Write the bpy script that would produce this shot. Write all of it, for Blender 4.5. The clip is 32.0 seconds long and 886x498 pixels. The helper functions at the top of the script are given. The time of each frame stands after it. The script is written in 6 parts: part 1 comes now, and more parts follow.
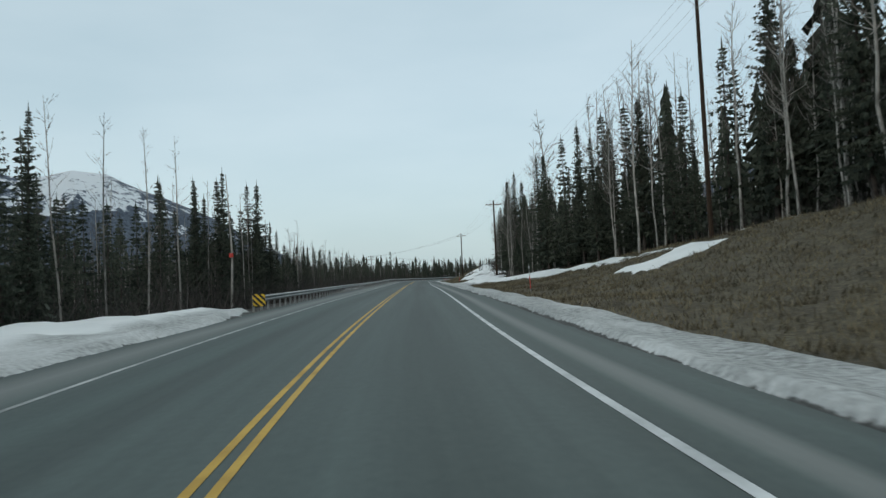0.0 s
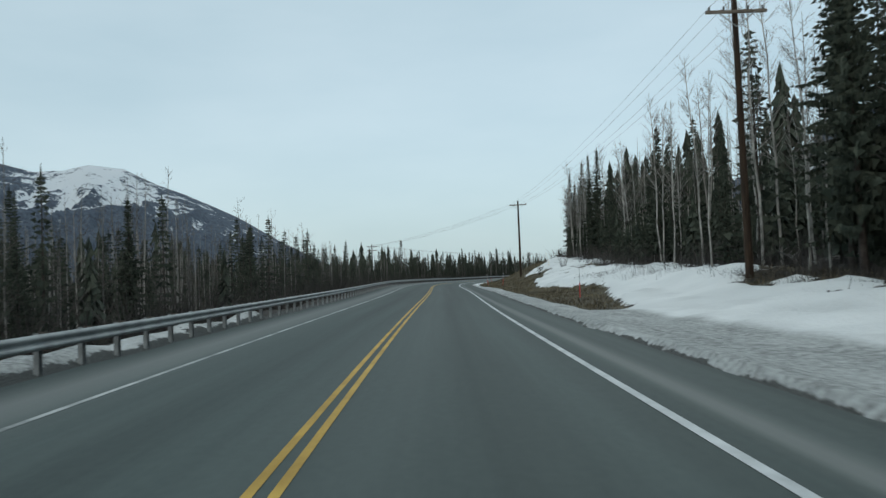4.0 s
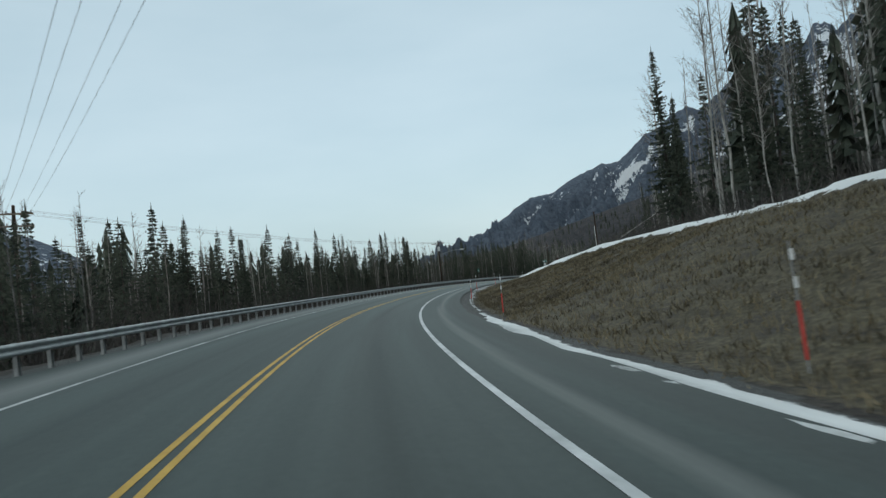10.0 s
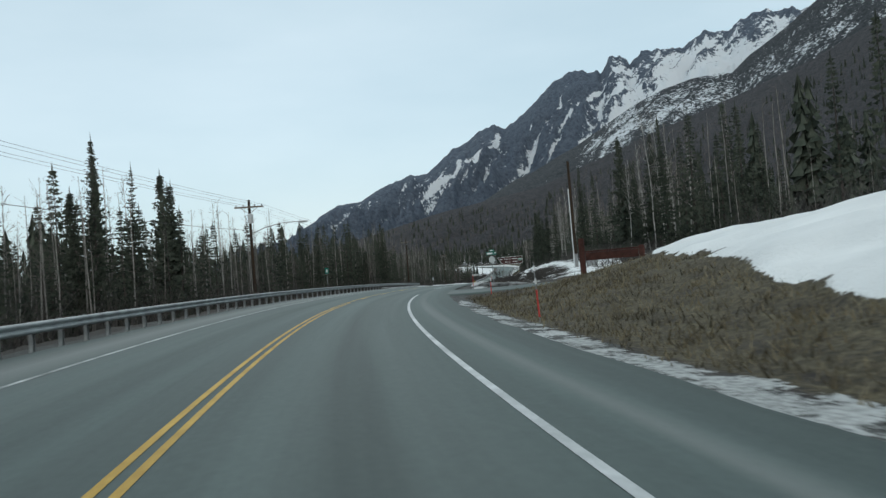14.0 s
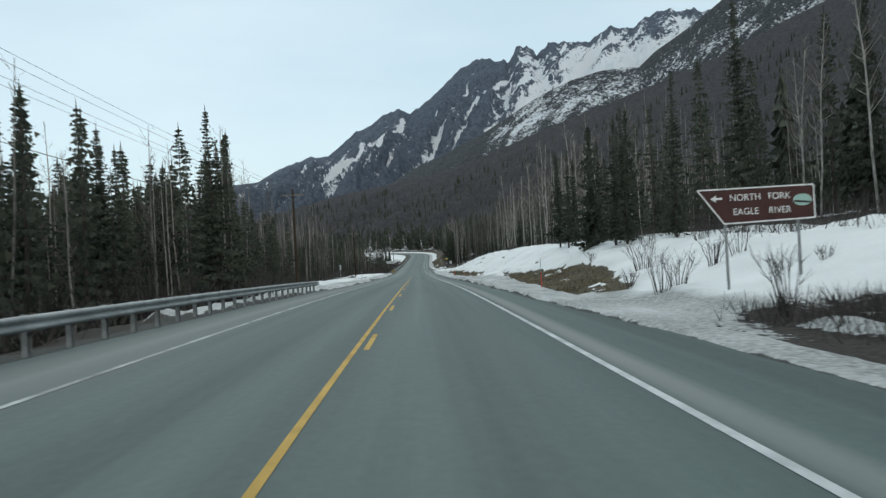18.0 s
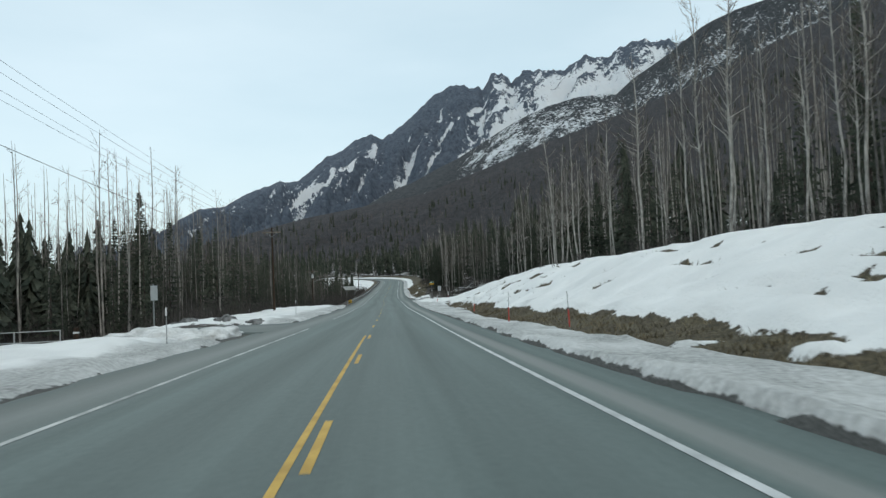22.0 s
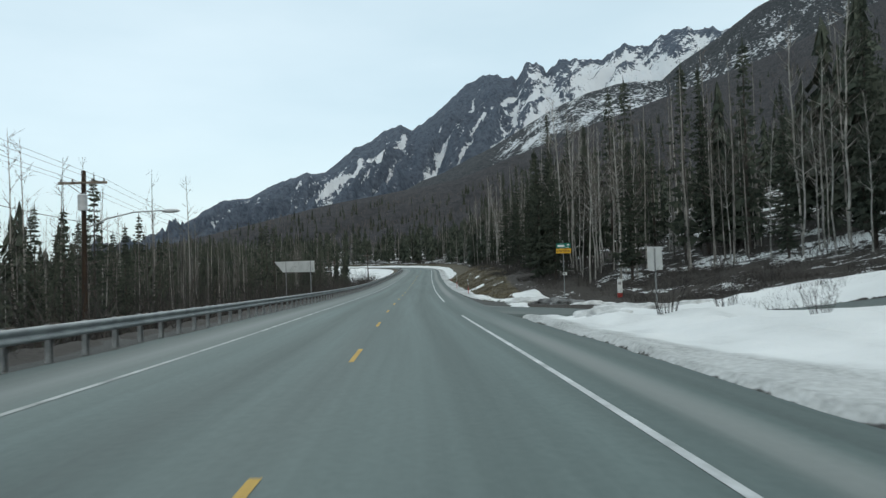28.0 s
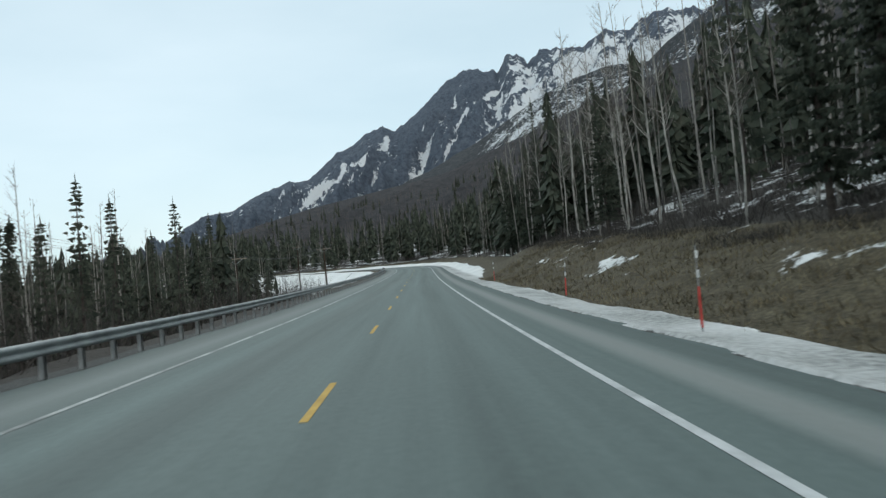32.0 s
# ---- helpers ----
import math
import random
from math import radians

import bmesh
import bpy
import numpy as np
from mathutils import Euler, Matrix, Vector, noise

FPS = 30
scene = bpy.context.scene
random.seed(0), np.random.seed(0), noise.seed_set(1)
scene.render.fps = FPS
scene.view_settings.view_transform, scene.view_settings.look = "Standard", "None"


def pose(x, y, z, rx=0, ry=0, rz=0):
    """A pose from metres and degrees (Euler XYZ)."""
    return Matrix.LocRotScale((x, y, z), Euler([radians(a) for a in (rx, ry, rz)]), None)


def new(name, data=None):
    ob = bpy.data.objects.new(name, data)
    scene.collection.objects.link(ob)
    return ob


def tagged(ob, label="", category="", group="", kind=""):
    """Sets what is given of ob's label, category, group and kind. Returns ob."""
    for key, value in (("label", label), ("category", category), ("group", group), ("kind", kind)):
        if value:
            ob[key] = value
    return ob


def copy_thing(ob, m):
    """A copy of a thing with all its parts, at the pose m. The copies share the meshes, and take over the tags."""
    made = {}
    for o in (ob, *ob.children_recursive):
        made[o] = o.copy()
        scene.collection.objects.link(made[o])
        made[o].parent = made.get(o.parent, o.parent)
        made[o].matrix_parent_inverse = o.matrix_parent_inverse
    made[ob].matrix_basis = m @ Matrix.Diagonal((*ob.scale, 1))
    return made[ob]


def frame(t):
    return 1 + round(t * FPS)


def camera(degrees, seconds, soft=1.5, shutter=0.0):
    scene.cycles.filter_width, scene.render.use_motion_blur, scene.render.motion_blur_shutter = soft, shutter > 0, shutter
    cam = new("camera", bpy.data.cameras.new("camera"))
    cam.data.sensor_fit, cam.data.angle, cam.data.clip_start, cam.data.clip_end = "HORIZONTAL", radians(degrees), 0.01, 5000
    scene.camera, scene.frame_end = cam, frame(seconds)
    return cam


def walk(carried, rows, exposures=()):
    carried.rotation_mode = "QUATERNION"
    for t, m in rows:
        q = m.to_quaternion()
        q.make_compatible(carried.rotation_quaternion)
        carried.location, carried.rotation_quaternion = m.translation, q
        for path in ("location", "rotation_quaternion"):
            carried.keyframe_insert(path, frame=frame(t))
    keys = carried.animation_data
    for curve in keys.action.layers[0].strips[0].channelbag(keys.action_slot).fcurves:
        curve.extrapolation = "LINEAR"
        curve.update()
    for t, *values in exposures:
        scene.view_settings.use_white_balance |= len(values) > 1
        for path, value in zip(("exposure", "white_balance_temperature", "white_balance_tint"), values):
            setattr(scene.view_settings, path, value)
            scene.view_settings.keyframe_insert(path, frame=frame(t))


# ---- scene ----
# road plan: bends (1/km) every 25 m, grades (%) and cross-falls (%) every 50 m along it, from 40 m behind the start
BENDS = [2.4, 2.44, 2.12, 0.02, -0.05, -0.19, 0.49, 0.26, -0.77, 0.37, 2.47, 2.61, 2.98, 2.71, 2.5, 3.18, 3.15, 2.17, -0.08, -0.24, 0.08, -0.15, 0.37, -0.08, -0.35, 0.24, 0.35, -1.01, 0.83, 0.12, 0.23, 0.05, -0.02, 0.16, 0.15, 0.01, -0.03, -0.06, -0.13, -0.21, -0.24, -0.25, -0.28, -0.3, -0.3]
GRADES = [2.34, 2.37, 1.56, 1.35, 1.69, 1.37, 1.02, 1.43, 0.52, -0.44, -1.51, -1.26, -0.95, -0.19, 0.54, 1.47, 2.82, 3.3, 4.2, 4.4, 3.6, 2.4, 2.1]
FALLS = [-0.93, -1.25, -1.57, -0.53, 1.35, 3.76, 4.56, 3.1, 3.38, 2.46, 0.53, 0.61, 1.24, 1.96, 2.68, 2.26, 2.1, 1.49, 1.05, 0.75, 0.55, 0.45, 0.4]

cam = camera(58.24, 32.0, soft=1.4, shutter=0.16)
ROWS = [
    (0.0, pose(1.38, 0.02, 1.49, 92.79, 2.70, -4.29)),
    (0.5, pose(1.68, 11.19, 1.76, 91.59, 2.27, -3.85)),
    (1.0, pose(2.18, 22.36, 2.01, 91.25, 1.78, -3.58)),
    (1.5, pose(2.66, 33.54, 2.25, 91.09, 2.26, -3.33)),
    (2.0, pose(3.13, 44.75, 2.46, 91.54, 1.92, -4.19)),
    (2.5, pose(3.55, 55.98, 2.65, 92.29, 2.79, -4.21)),
    (3.0, pose(3.99, 67.21, 2.82, 92.03, 3.30, -4.29)),
    (3.5, pose(4.46, 78.45, 2.99, 91.85, 3.11, -4.28)),
    (4.0, pose(4.88, 89.68, 3.15, 92.73, 2.27, -2.85)),
    (4.5, pose(5.45, 100.91, 3.30, 93.01, 1.83, -4.28)),
    (5.0, pose(6.03, 112.14, 3.45, 93.08, 1.78, -4.67)),
    (5.5, pose(6.74, 123.36, 3.60, 93.24, 1.67, -5.21)),
    (6.0, pose(7.49, 134.58, 3.76, 93.39, 1.56, -5.68)),
    (6.5, pose(8.19, 145.81, 3.93, 93.46, 1.50, -5.81)),
    (7.0, pose(8.79, 157.01, 4.11, 93.05, 3.12, -6.04)),
    (7.5, pose(9.24, 168.16, 4.29, 93.42, 3.32, -6.45)),
    (8.0, pose(9.68, 179.21, 4.45, 93.55, 3.90, -6.61)),
    (8.5, pose(10.29, 190.14, 4.61, 92.91, 5.95, -8.25)),
    (9.0, pose(10.89, 200.91, 4.76, 92.01, 5.72, -10.10)),
    (9.5, pose(11.78, 211.52, 4.89, 91.79, 6.54, -12.24)),
    (10.0, pose(12.86, 221.99, 5.03, 92.79, 6.28, -14.05)),
    (10.5, pose(14.17, 232.41, 5.16, 91.90, 6.08, -15.73)),
    (11.0, pose(15.77, 242.76, 5.28, 91.17, 5.52, -17.71)),
    (11.5, pose(17.73, 253.04, 5.39, 91.22, 6.17, -19.94)),
    (12.0, pose(20.02, 263.22, 5.50, 92.26, 4.45, -21.23)),
    (12.5, pose(22.57, 273.35, 5.62, 91.26, 4.67, -22.70)),
    (13.0, pose(25.41, 283.38, 5.76, 91.99, 4.97, -24.29)),
    (13.5, pose(28.47, 293.37, 5.90, 91.17, 4.29, -25.55)),
    (14.0, pose(31.96, 303.24, 6.05, 92.12, 4.69, -28.27)),
    (14.5, pose(35.66, 313.14, 6.19, 92.03, 5.35, -29.62)),
    (15.0, pose(39.70, 323.04, 6.32, 92.11, 5.25, -31.01)),
    (15.5, pose(44.02, 332.82, 6.43, 92.30, 5.04, -32.10)),
    (16.0, pose(48.68, 342.45, 6.52, 92.48, 4.83, -33.21)),
    (16.5, pose(53.69, 351.90, 6.58, 92.56, 4.73, -34.77)),
    (17.0, pose(59.06, 361.25, 6.63, 93.19, 2.93, -34.36)),
    (17.5, pose(64.53, 370.64, 6.66, 93.13, 3.28, -34.83)),
    (18.0, pose(70.28, 379.96, 6.66, 90.72, 3.12, -35.57)),
    (18.5, pose(76.41, 389.07, 6.64, 89.85, 2.91, -36.81)),
    (19.0, pose(82.39, 398.32, 6.60, 90.01, 2.18, -36.30)),
    (19.5, pose(88.70, 407.43, 6.52, 90.70, 3.23, -36.41)),
    (20.0, pose(94.89, 416.72, 6.42, 90.88, 4.42, -36.33)),
    (20.5, pose(101.20, 426.02, 6.30, 91.78, 4.05, -36.05)),
    (21.0, pose(107.32, 435.47, 6.14, 91.25, 5.16, -36.25)),
    (21.5, pose(113.53, 444.86, 5.98, 90.39, 3.61, -37.24)),
    (22.0, pose(119.64, 454.35, 5.82, 92.70, 2.52, -37.68)),
    (22.5, pose(126.01, 463.68, 5.66, 93.55, 0.57, -36.30)),
    (23.0, pose(132.29, 473.09, 5.51, 92.24, 1.04, -35.65)),
    (23.5, pose(138.61, 482.50, 5.37, 92.38, 0.33, -35.95)),
    (24.0, pose(144.86, 491.99, 5.24, 92.95, -1.01, -35.99)),
    (24.5, pose(151.32, 501.36, 5.11, 92.91, 0.05, -35.27)),
    (25.0, pose(157.69, 510.83, 4.99, 92.31, -0.00, -35.81)),
    (25.5, pose(164.12, 520.30, 4.87, 93.36, 1.44, -35.73)),
    (26.0, pose(170.47, 529.87, 4.77, 93.28, 1.53, -35.59)),
    (26.5, pose(176.85, 539.42, 4.70, 93.10, 1.71, -35.56)),
    (27.0, pose(183.25, 548.95, 4.64, 92.92, 1.90, -35.64)),
    (27.5, pose(189.66, 558.47, 4.60, 92.84, 1.99, -35.81)),
    (28.0, pose(196.06, 568.06, 4.59, 92.53, 1.75, -35.65)),
    (28.5, pose(202.49, 577.71, 4.59, 91.98, 2.48, -36.81)),
    (29.0, pose(208.92, 587.44, 4.61, 92.59, 2.98, -36.46)),
    (29.5, pose(215.44, 597.14, 4.65, 92.65, 3.52, -35.50)),
    (30.0, pose(221.92, 606.90, 4.72, 92.82, 3.53, -35.50)),
    (30.5, pose(228.48, 616.67, 4.81, 92.16, 3.24, -34.98)),
    (31.0, pose(235.05, 626.47, 4.93, 92.54, 2.97, -35.37)),
    (31.5, pose(241.67, 636.27, 5.07, 92.74, 3.68, -36.27)),
    (32.0, pose(248.27, 646.08, 5.25, 92.63, 5.58, -36.17)),
]
LIGHTNESS = [(0, -0.34, 6470, 8), (2, -0.34, 6400, 7), (9, -0.36, 6340, 6.5), (12, -0.24, 6400, 8), (17, -0.08, 6530, 9), (32, 0.0, 6570, 9)]
walk(cam, ROWS, LIGHTNESS)

# ---- light: a bright, even overcast ----
world = bpy.data.worlds.new("overcast_sky")
scene.world = world
world.use_nodes = True
wn = world.node_tree
wn.nodes.clear()


def wnode(kind, **kw):
    nd = wn.nodes.new(kind)
    for key, value in kw.items():
        if key in nd.inputs:
            nd.inputs[key].default_value = value
    return nd


sky = wnode("ShaderNodeTexSky")
sky.sky_type, sky.sun_disc, sky.sun_elevation, sky.sun_rotation = "NISHITA", False, radians(34), radians(200)
sky.dust_density, sky.air_density = 3.0, 1.0
sky_bg = wnode("ShaderNodeBackground", Strength=0.05)
wn.links.new(sky.outputs[0], sky_bg.inputs["Color"])
coord = wnode("ShaderNodeTexCoord")
stretch = wnode("ShaderNodeMapping")
stretch.inputs["Scale"].default_value = (1.0, 1.0, 3.2)
wn.links.new(coord.outputs["Generated"], stretch.inputs[0])
cloud = wnode("ShaderNodeTexNoise", Scale=2.2, Detail=5.0, Roughness=0.5)
wn.links.new(stretch.outputs[0], cloud.inputs["Vector"])
cloud_ramp = wn.nodes.new("ShaderNodeValToRGB")
cloud_ramp.color_ramp.elements[0].position, cloud_ramp.color_ramp.elements[0].color = 0.3, (0.545, 0.685, 0.73, 1)
cloud_ramp.color_ramp.elements[1].position, cloud_ramp.color_ramp.elements[1].color = 0.7, (0.68, 0.805, 0.84, 1)
wn.links.new(cloud.outputs[0], cloud_ramp.inputs[0])
cloud_bg = wnode("ShaderNodeBackground", Strength=0.93)
wn.links.new(cloud_ramp.outputs[0], cloud_bg.inputs["Color"])
both = wn.nodes.new("ShaderNodeAddShader")
wn.links.new(sky_bg.outputs[0], both.inputs[0])
wn.links.new(cloud_bg.outputs[0], both.inputs[1])
w_out = wn.nodes.new("ShaderNodeOutputWorld")
wn.links.new(both.outputs[0], w_out.inputs["Surface"])

sun_data = bpy.data.lights.new("sun", "SUN")
sun_data.energy, sun_data.angle, sun_data.color = 0.5, radians(25), (1.0, 0.98, 0.94)
sun = new("sun", sun_data)
sun.matrix_world = pose(0, 0, 60, 56, 0, 160)


# ---- materials ----
def material(name, dark, light, scale=4.0, rough=0.8, bump=0.3, metal=0.0, fine=40.0, stretch=(1, 1, 1), island=0.0, spec=0.3, bump_distance=0.02):
    """Two-scale mottled surface: dark and light are linear colours."""
    mat = bpy.data.materials.new(name)
    mat.use_nodes = True
    nt = mat.node_tree
    bsdf = nt.nodes["Principled BSDF"]
    tc = nt.nodes.new("ShaderNodeTexCoord")
    mp = nt.nodes.new("ShaderNodeMapping")
    mp.inputs["Scale"].default_value = stretch
    nt.links.new(tc.outputs["Object"], mp.inputs[0])
    n1 = nt.nodes.new("ShaderNodeTexNoise")
    n1.inputs["Scale"].default_value, n1.inputs["Detail"].default_value = scale, 6
    n2 = nt.nodes.new("ShaderNodeTexNoise")
    n2.inputs["Scale"].default_value, n2.inputs["Detail"].default_value = fine, 4
    nt.links.new(mp.outputs[0], n1.inputs["Vector"])
    nt.links.new(mp.outputs[0], n2.inputs["Vector"])
    add = nt.nodes.new("ShaderNodeMath")
    add.operation = "MULTIPLY_ADD"
    add.inputs[1].default_value = 0.4
    nt.links.new(n2.outputs[0], add.inputs[0])
    nt.links.new(n1.outputs[0], add.inputs[2])
    ramp = nt.nodes.new("ShaderNodeValToRGB")
    ramp.color_ramp.elements[0].position, ramp.color_ramp.elements[0].color = 0.5, (*dark[:3], 1)
    ramp.color_ramp.elements[1].position, ramp.color_ramp.elements[1].color = 0.9, (*light[:3], 1)
    source = add.outputs[0]
    if island:
        geo = nt.nodes.new("ShaderNodeNewGeometry")
        mix = nt.nodes.new("ShaderNodeMath")
        mix.operation = "MULTIPLY_ADD"
        mix.inputs[1].default_value = island
        nt.links.new(geo.outputs["Random Per Island"], mix.inputs[0])
        nt.links.new(add.outputs[0], mix.inputs[2])
        sub = nt.nodes.new("ShaderNodeMath")
        sub.operation = "SUBTRACT"
        sub.inputs[1].default_value = island * 0.5
        nt.links.new(mix.outputs[0], sub.inputs[0])
        source = sub.outputs[0]
    nt.links.new(source, ramp.inputs[0])
    nt.links.new(ramp.outputs[0], bsdf.inputs["Base Color"])
    bsdf.inputs["Roughness"].default_value, bsdf.inputs["Metallic"].default_value = rough, metal
    bsdf.inputs["Specular IOR Level"].default_value = spec
    if bump:
        bp = nt.nodes.new("ShaderNodeBump")
        bp.inputs["Strength"].default_value, bp.inputs["Distance"].default_value = bump, bump_distance
        nt.links.new(n2.outputs[0], bp.inputs["Height"])
        nt.links.new(bp.outputs[0], bsdf.inputs["Normal"])
    return mat


M_POLE = material("weathered_pole_wood", (0.018, 0.012, 0.009), (0.06, 0.038, 0.024), 3, 0.85, 0.4, stretch=(4, 4, 0.4))
M_ARM = material("grey_crossarm_wood", (0.10, 0.085, 0.07), (0.26, 0.22, 0.18), 4, 0.85, 0.3)
M_STEEL = material("galvanised_steel", (0.21, 0.228, 0.232), (0.36, 0.385, 0.39), 1.5, 0.62, 0.15, metal=0.15, fine=18)
M_POST = material("galvanised_post", (0.16, 0.172, 0.176), (0.32, 0.34, 0.345), 3, 0.6, 0.15, metal=0.15)
M_BLOCK = material("weathered_block_wood", (0.06, 0.05, 0.042), (0.17, 0.15, 0.125), 8, 0.9, 0.4)
M_WIRE = material("dark_wire", (0.03, 0.032, 0.036), (0.06, 0.062, 0.066), 1, 0.6, 0)
M_GLASSY = material("ceramic_insulator", (0.06, 0.065, 0.07), (0.2, 0.2, 0.21), 6, 0.25, 0)
M_WHITE = material("worn_white_paint", (0.36, 0.38, 0.38), (0.62, 0.64, 0.64), 1.2, 0.7, 0.2, fine=14)
M_WORN_WHITE = material("scuffed_white_paint", (0.17, 0.185, 0.18), (0.52, 0.54, 0.53), 0.9, 0.75, 0.2, fine=10)
M_YELLOW = material("worn_yellow_paint", (0.36, 0.215, 0.03), (0.56, 0.355, 0.06), 1.2, 0.7, 0.2, fine=14)
M_NEEDLE = material("spruce_needles", (0.027, 0.035, 0.027), (0.092, 0.104, 0.08), 0.6, 0.85, 0, fine=6, island=0.3, spec=0.1)
M_SPRUCE_BARK = material("spruce_bark", (0.03, 0.025, 0.022), (0.09, 0.075, 0.065), 4, 0.9, 0.4)
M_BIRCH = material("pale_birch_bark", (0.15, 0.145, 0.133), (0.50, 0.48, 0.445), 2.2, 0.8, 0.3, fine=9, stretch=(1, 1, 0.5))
# darker copy of the bark, forest shade put into its colour, for deeper trees
M_BIRCH_SHADE = material("shaded_birch_bark", (0.09, 0.086, 0.08), (0.34, 0.322, 0.295), 2.2, 0.85, 0.2, fine=9, island=0.35, stretch=(1, 1, 0.5))
M_FAR_BARK = material("grey_distant_bark", (0.08, 0.077, 0.075), (0.19, 0.18, 0.17), 0.8, 0.9, 0)
M_TWIG = material("bare_birch_twigs", (0.07, 0.06, 0.054), (0.175, 0.152, 0.136), 1.0, 0.9, 0, island=0.3)
M_BRUSH = material("bare_brush_twigs", (0.028, 0.026, 0.025), (0.088, 0.079, 0.072), 1.0, 0.9, 0, island=0.4)
M_GRASS = material("dry_grass_blades", (0.05, 0.043, 0.028), (0.225, 0.19, 0.122), 0.35, 0.9, 0, fine=5, island=0.45)

# ---- the line of the road ----
S_LOW, S_HIGH = -40.0, 1160.0
GRID = np.arange(S_LOW, S_HIGH + 1, 2.0)
BENDS_FAR = [0.2, -1.0, -4.0, -8.0, -9.0, -9.0, -8.0, -6.0, -4.0, -3.0, -2.0, -2.0]
_k = np.interp(GRID, np.arange(S_LOW, S_LOW + 25 * len(BENDS) - 1, 25.0), BENDS)
_far = GRID > 850
_k[_far] = np.interp(GRID[_far], 850 + 25.0 * np.arange(len(BENDS_FAR)), BENDS_FAR)
_i0 = int(-S_LOW / 2)
HEAD = np.cumsum(_k * 1e-3) * 2
HEAD -= HEAD[_i0]
_g = np.interp(GRID, S_LOW + 50.0 * np.arange(len(GRADES)), GRADES) * 1e-2
ROAD_X, ROAD_Y, ROAD_Z = (np.cumsum(v) * 2 for v in (np.sin(HEAD), np.cos(HEAD), _g))
ROAD_X, ROAD_Y, ROAD_Z = (v - v[_i0] for v in (ROAD_X, ROAD_Y, ROAD_Z))
FALL = np.interp(GRID, S_LOW + 50.0 * np.arange(len(FALLS)), FALLS) * 1e-2
ROAD_END = 1000.0


def line_at(s):
    """Plan place, height and heading of the centre line; it runs on straight past its ends."""
    s = np.asarray(s, float)
    c = np.clip(s, GRID[0], GRID[-1])
    x, y, z, h = (np.interp(c, GRID, v) for v in (ROAD_X, ROAD_Y, ROAD_Z, HEAD))
    return x + np.sin(h) * (s - c), y + np.cos(h) * (s - c), z, h


def knots(s, pairs):
    return np.interp(s, [p[0] for p in pairs], [p[1] for p in pairs])


def smooth(a, b, v):
    t = np.clip((v - a) / (b - a), 0, 1)
    return t * t * (3 - 2 * t)


_wave = np.random.RandomState(5)
WAVES = [(_wave.uniform(0, 2 * math.pi), _wave.uniform(0, 2 * math.pi), f) for f in (0.013, 0.027, 0.05, 0.09, 0.17, 0.31, 0.55, 0.9)]


def ripple(x, y, low=0, high=8):
    """Smooth uneven ground, about -1 to 1."""
    v, total = 0, 0
    for i, (a, b, f) in enumerate(WAVES[low:high]):
        w = 0.7 ** i
        v = v + w * np.sin(6.28 * f * (x * math.cos(a) + y * math.sin(a)) + b + 1.7 * np.sin(6.28 * f * 0.6 * (y * math.cos(a) - x * math.sin(a)) + a))
        total += w
    return v / total


FOLDS = np.random.RandomState(17).permutation(512)


def puff(x, y):
    """Smooth random field, about -0.7 to 0.7, one bump a unit."""
    x, y = np.broadcast_arrays(np.asarray(x, float), np.asarray(y, float))
    i, j = np.floor(x).astype(int), np.floor(y).astype(int)
    fx, fy = x - i, y - j
    u, v = fx * fx * fx * (fx * (fx * 6 - 15) + 10), fy * fy * fy * (fy * (fy * 6 - 15) + 10)

    def corner(a, b):
        h = FOLDS[(FOLDS[(i + a) & 511] + j + b) & 511] * (2 * math.pi / 512)
        return np.cos(h) * (fx - a) + np.sin(h) * (fy - b)

    return (corner(0, 0) * (1 - u) + corner(1, 0) * u) * (1 - v) + (corner(0, 1) * (1 - u) + corner(1, 1) * u) * v


def cloudy(x, y, octaves=4, gain=0.55):
    """Several sizes of puffs laid over one another, about -1 to 1."""
    x, y = np.asarray(x, float), np.asarray(y, float)
    v, amp, f = 0, 1.0, 1.0
    for k in range(octaves):
        v = v + amp * puff(x * f + 31.7 * k, y * f + 17.3 * k)
        amp, f = amp * gain, f * 2.03
    return v * 1.3


def crested(x, y, octaves=6, gain=0.55):
    """Sharp-crested folds, 0 to 1."""
    x, y = np.asarray(x, float), np.asarray(y, float)
    v, amp, f, total, carry = 0, 1.0, 1.0, 0, 1.0
    for k in range(octaves):
        n = (1 - np.clip(np.abs(puff(x * f + 13.1 * k, y * f + 47.9 * k)) * 2.0, 0, 1)) ** 1.6
        v = v + amp * n * carry
        total += amp
        carry = np.clip(n * 1.6, 0.25, 1)
        amp, f = amp * gain, f * 2.07
    return v / total


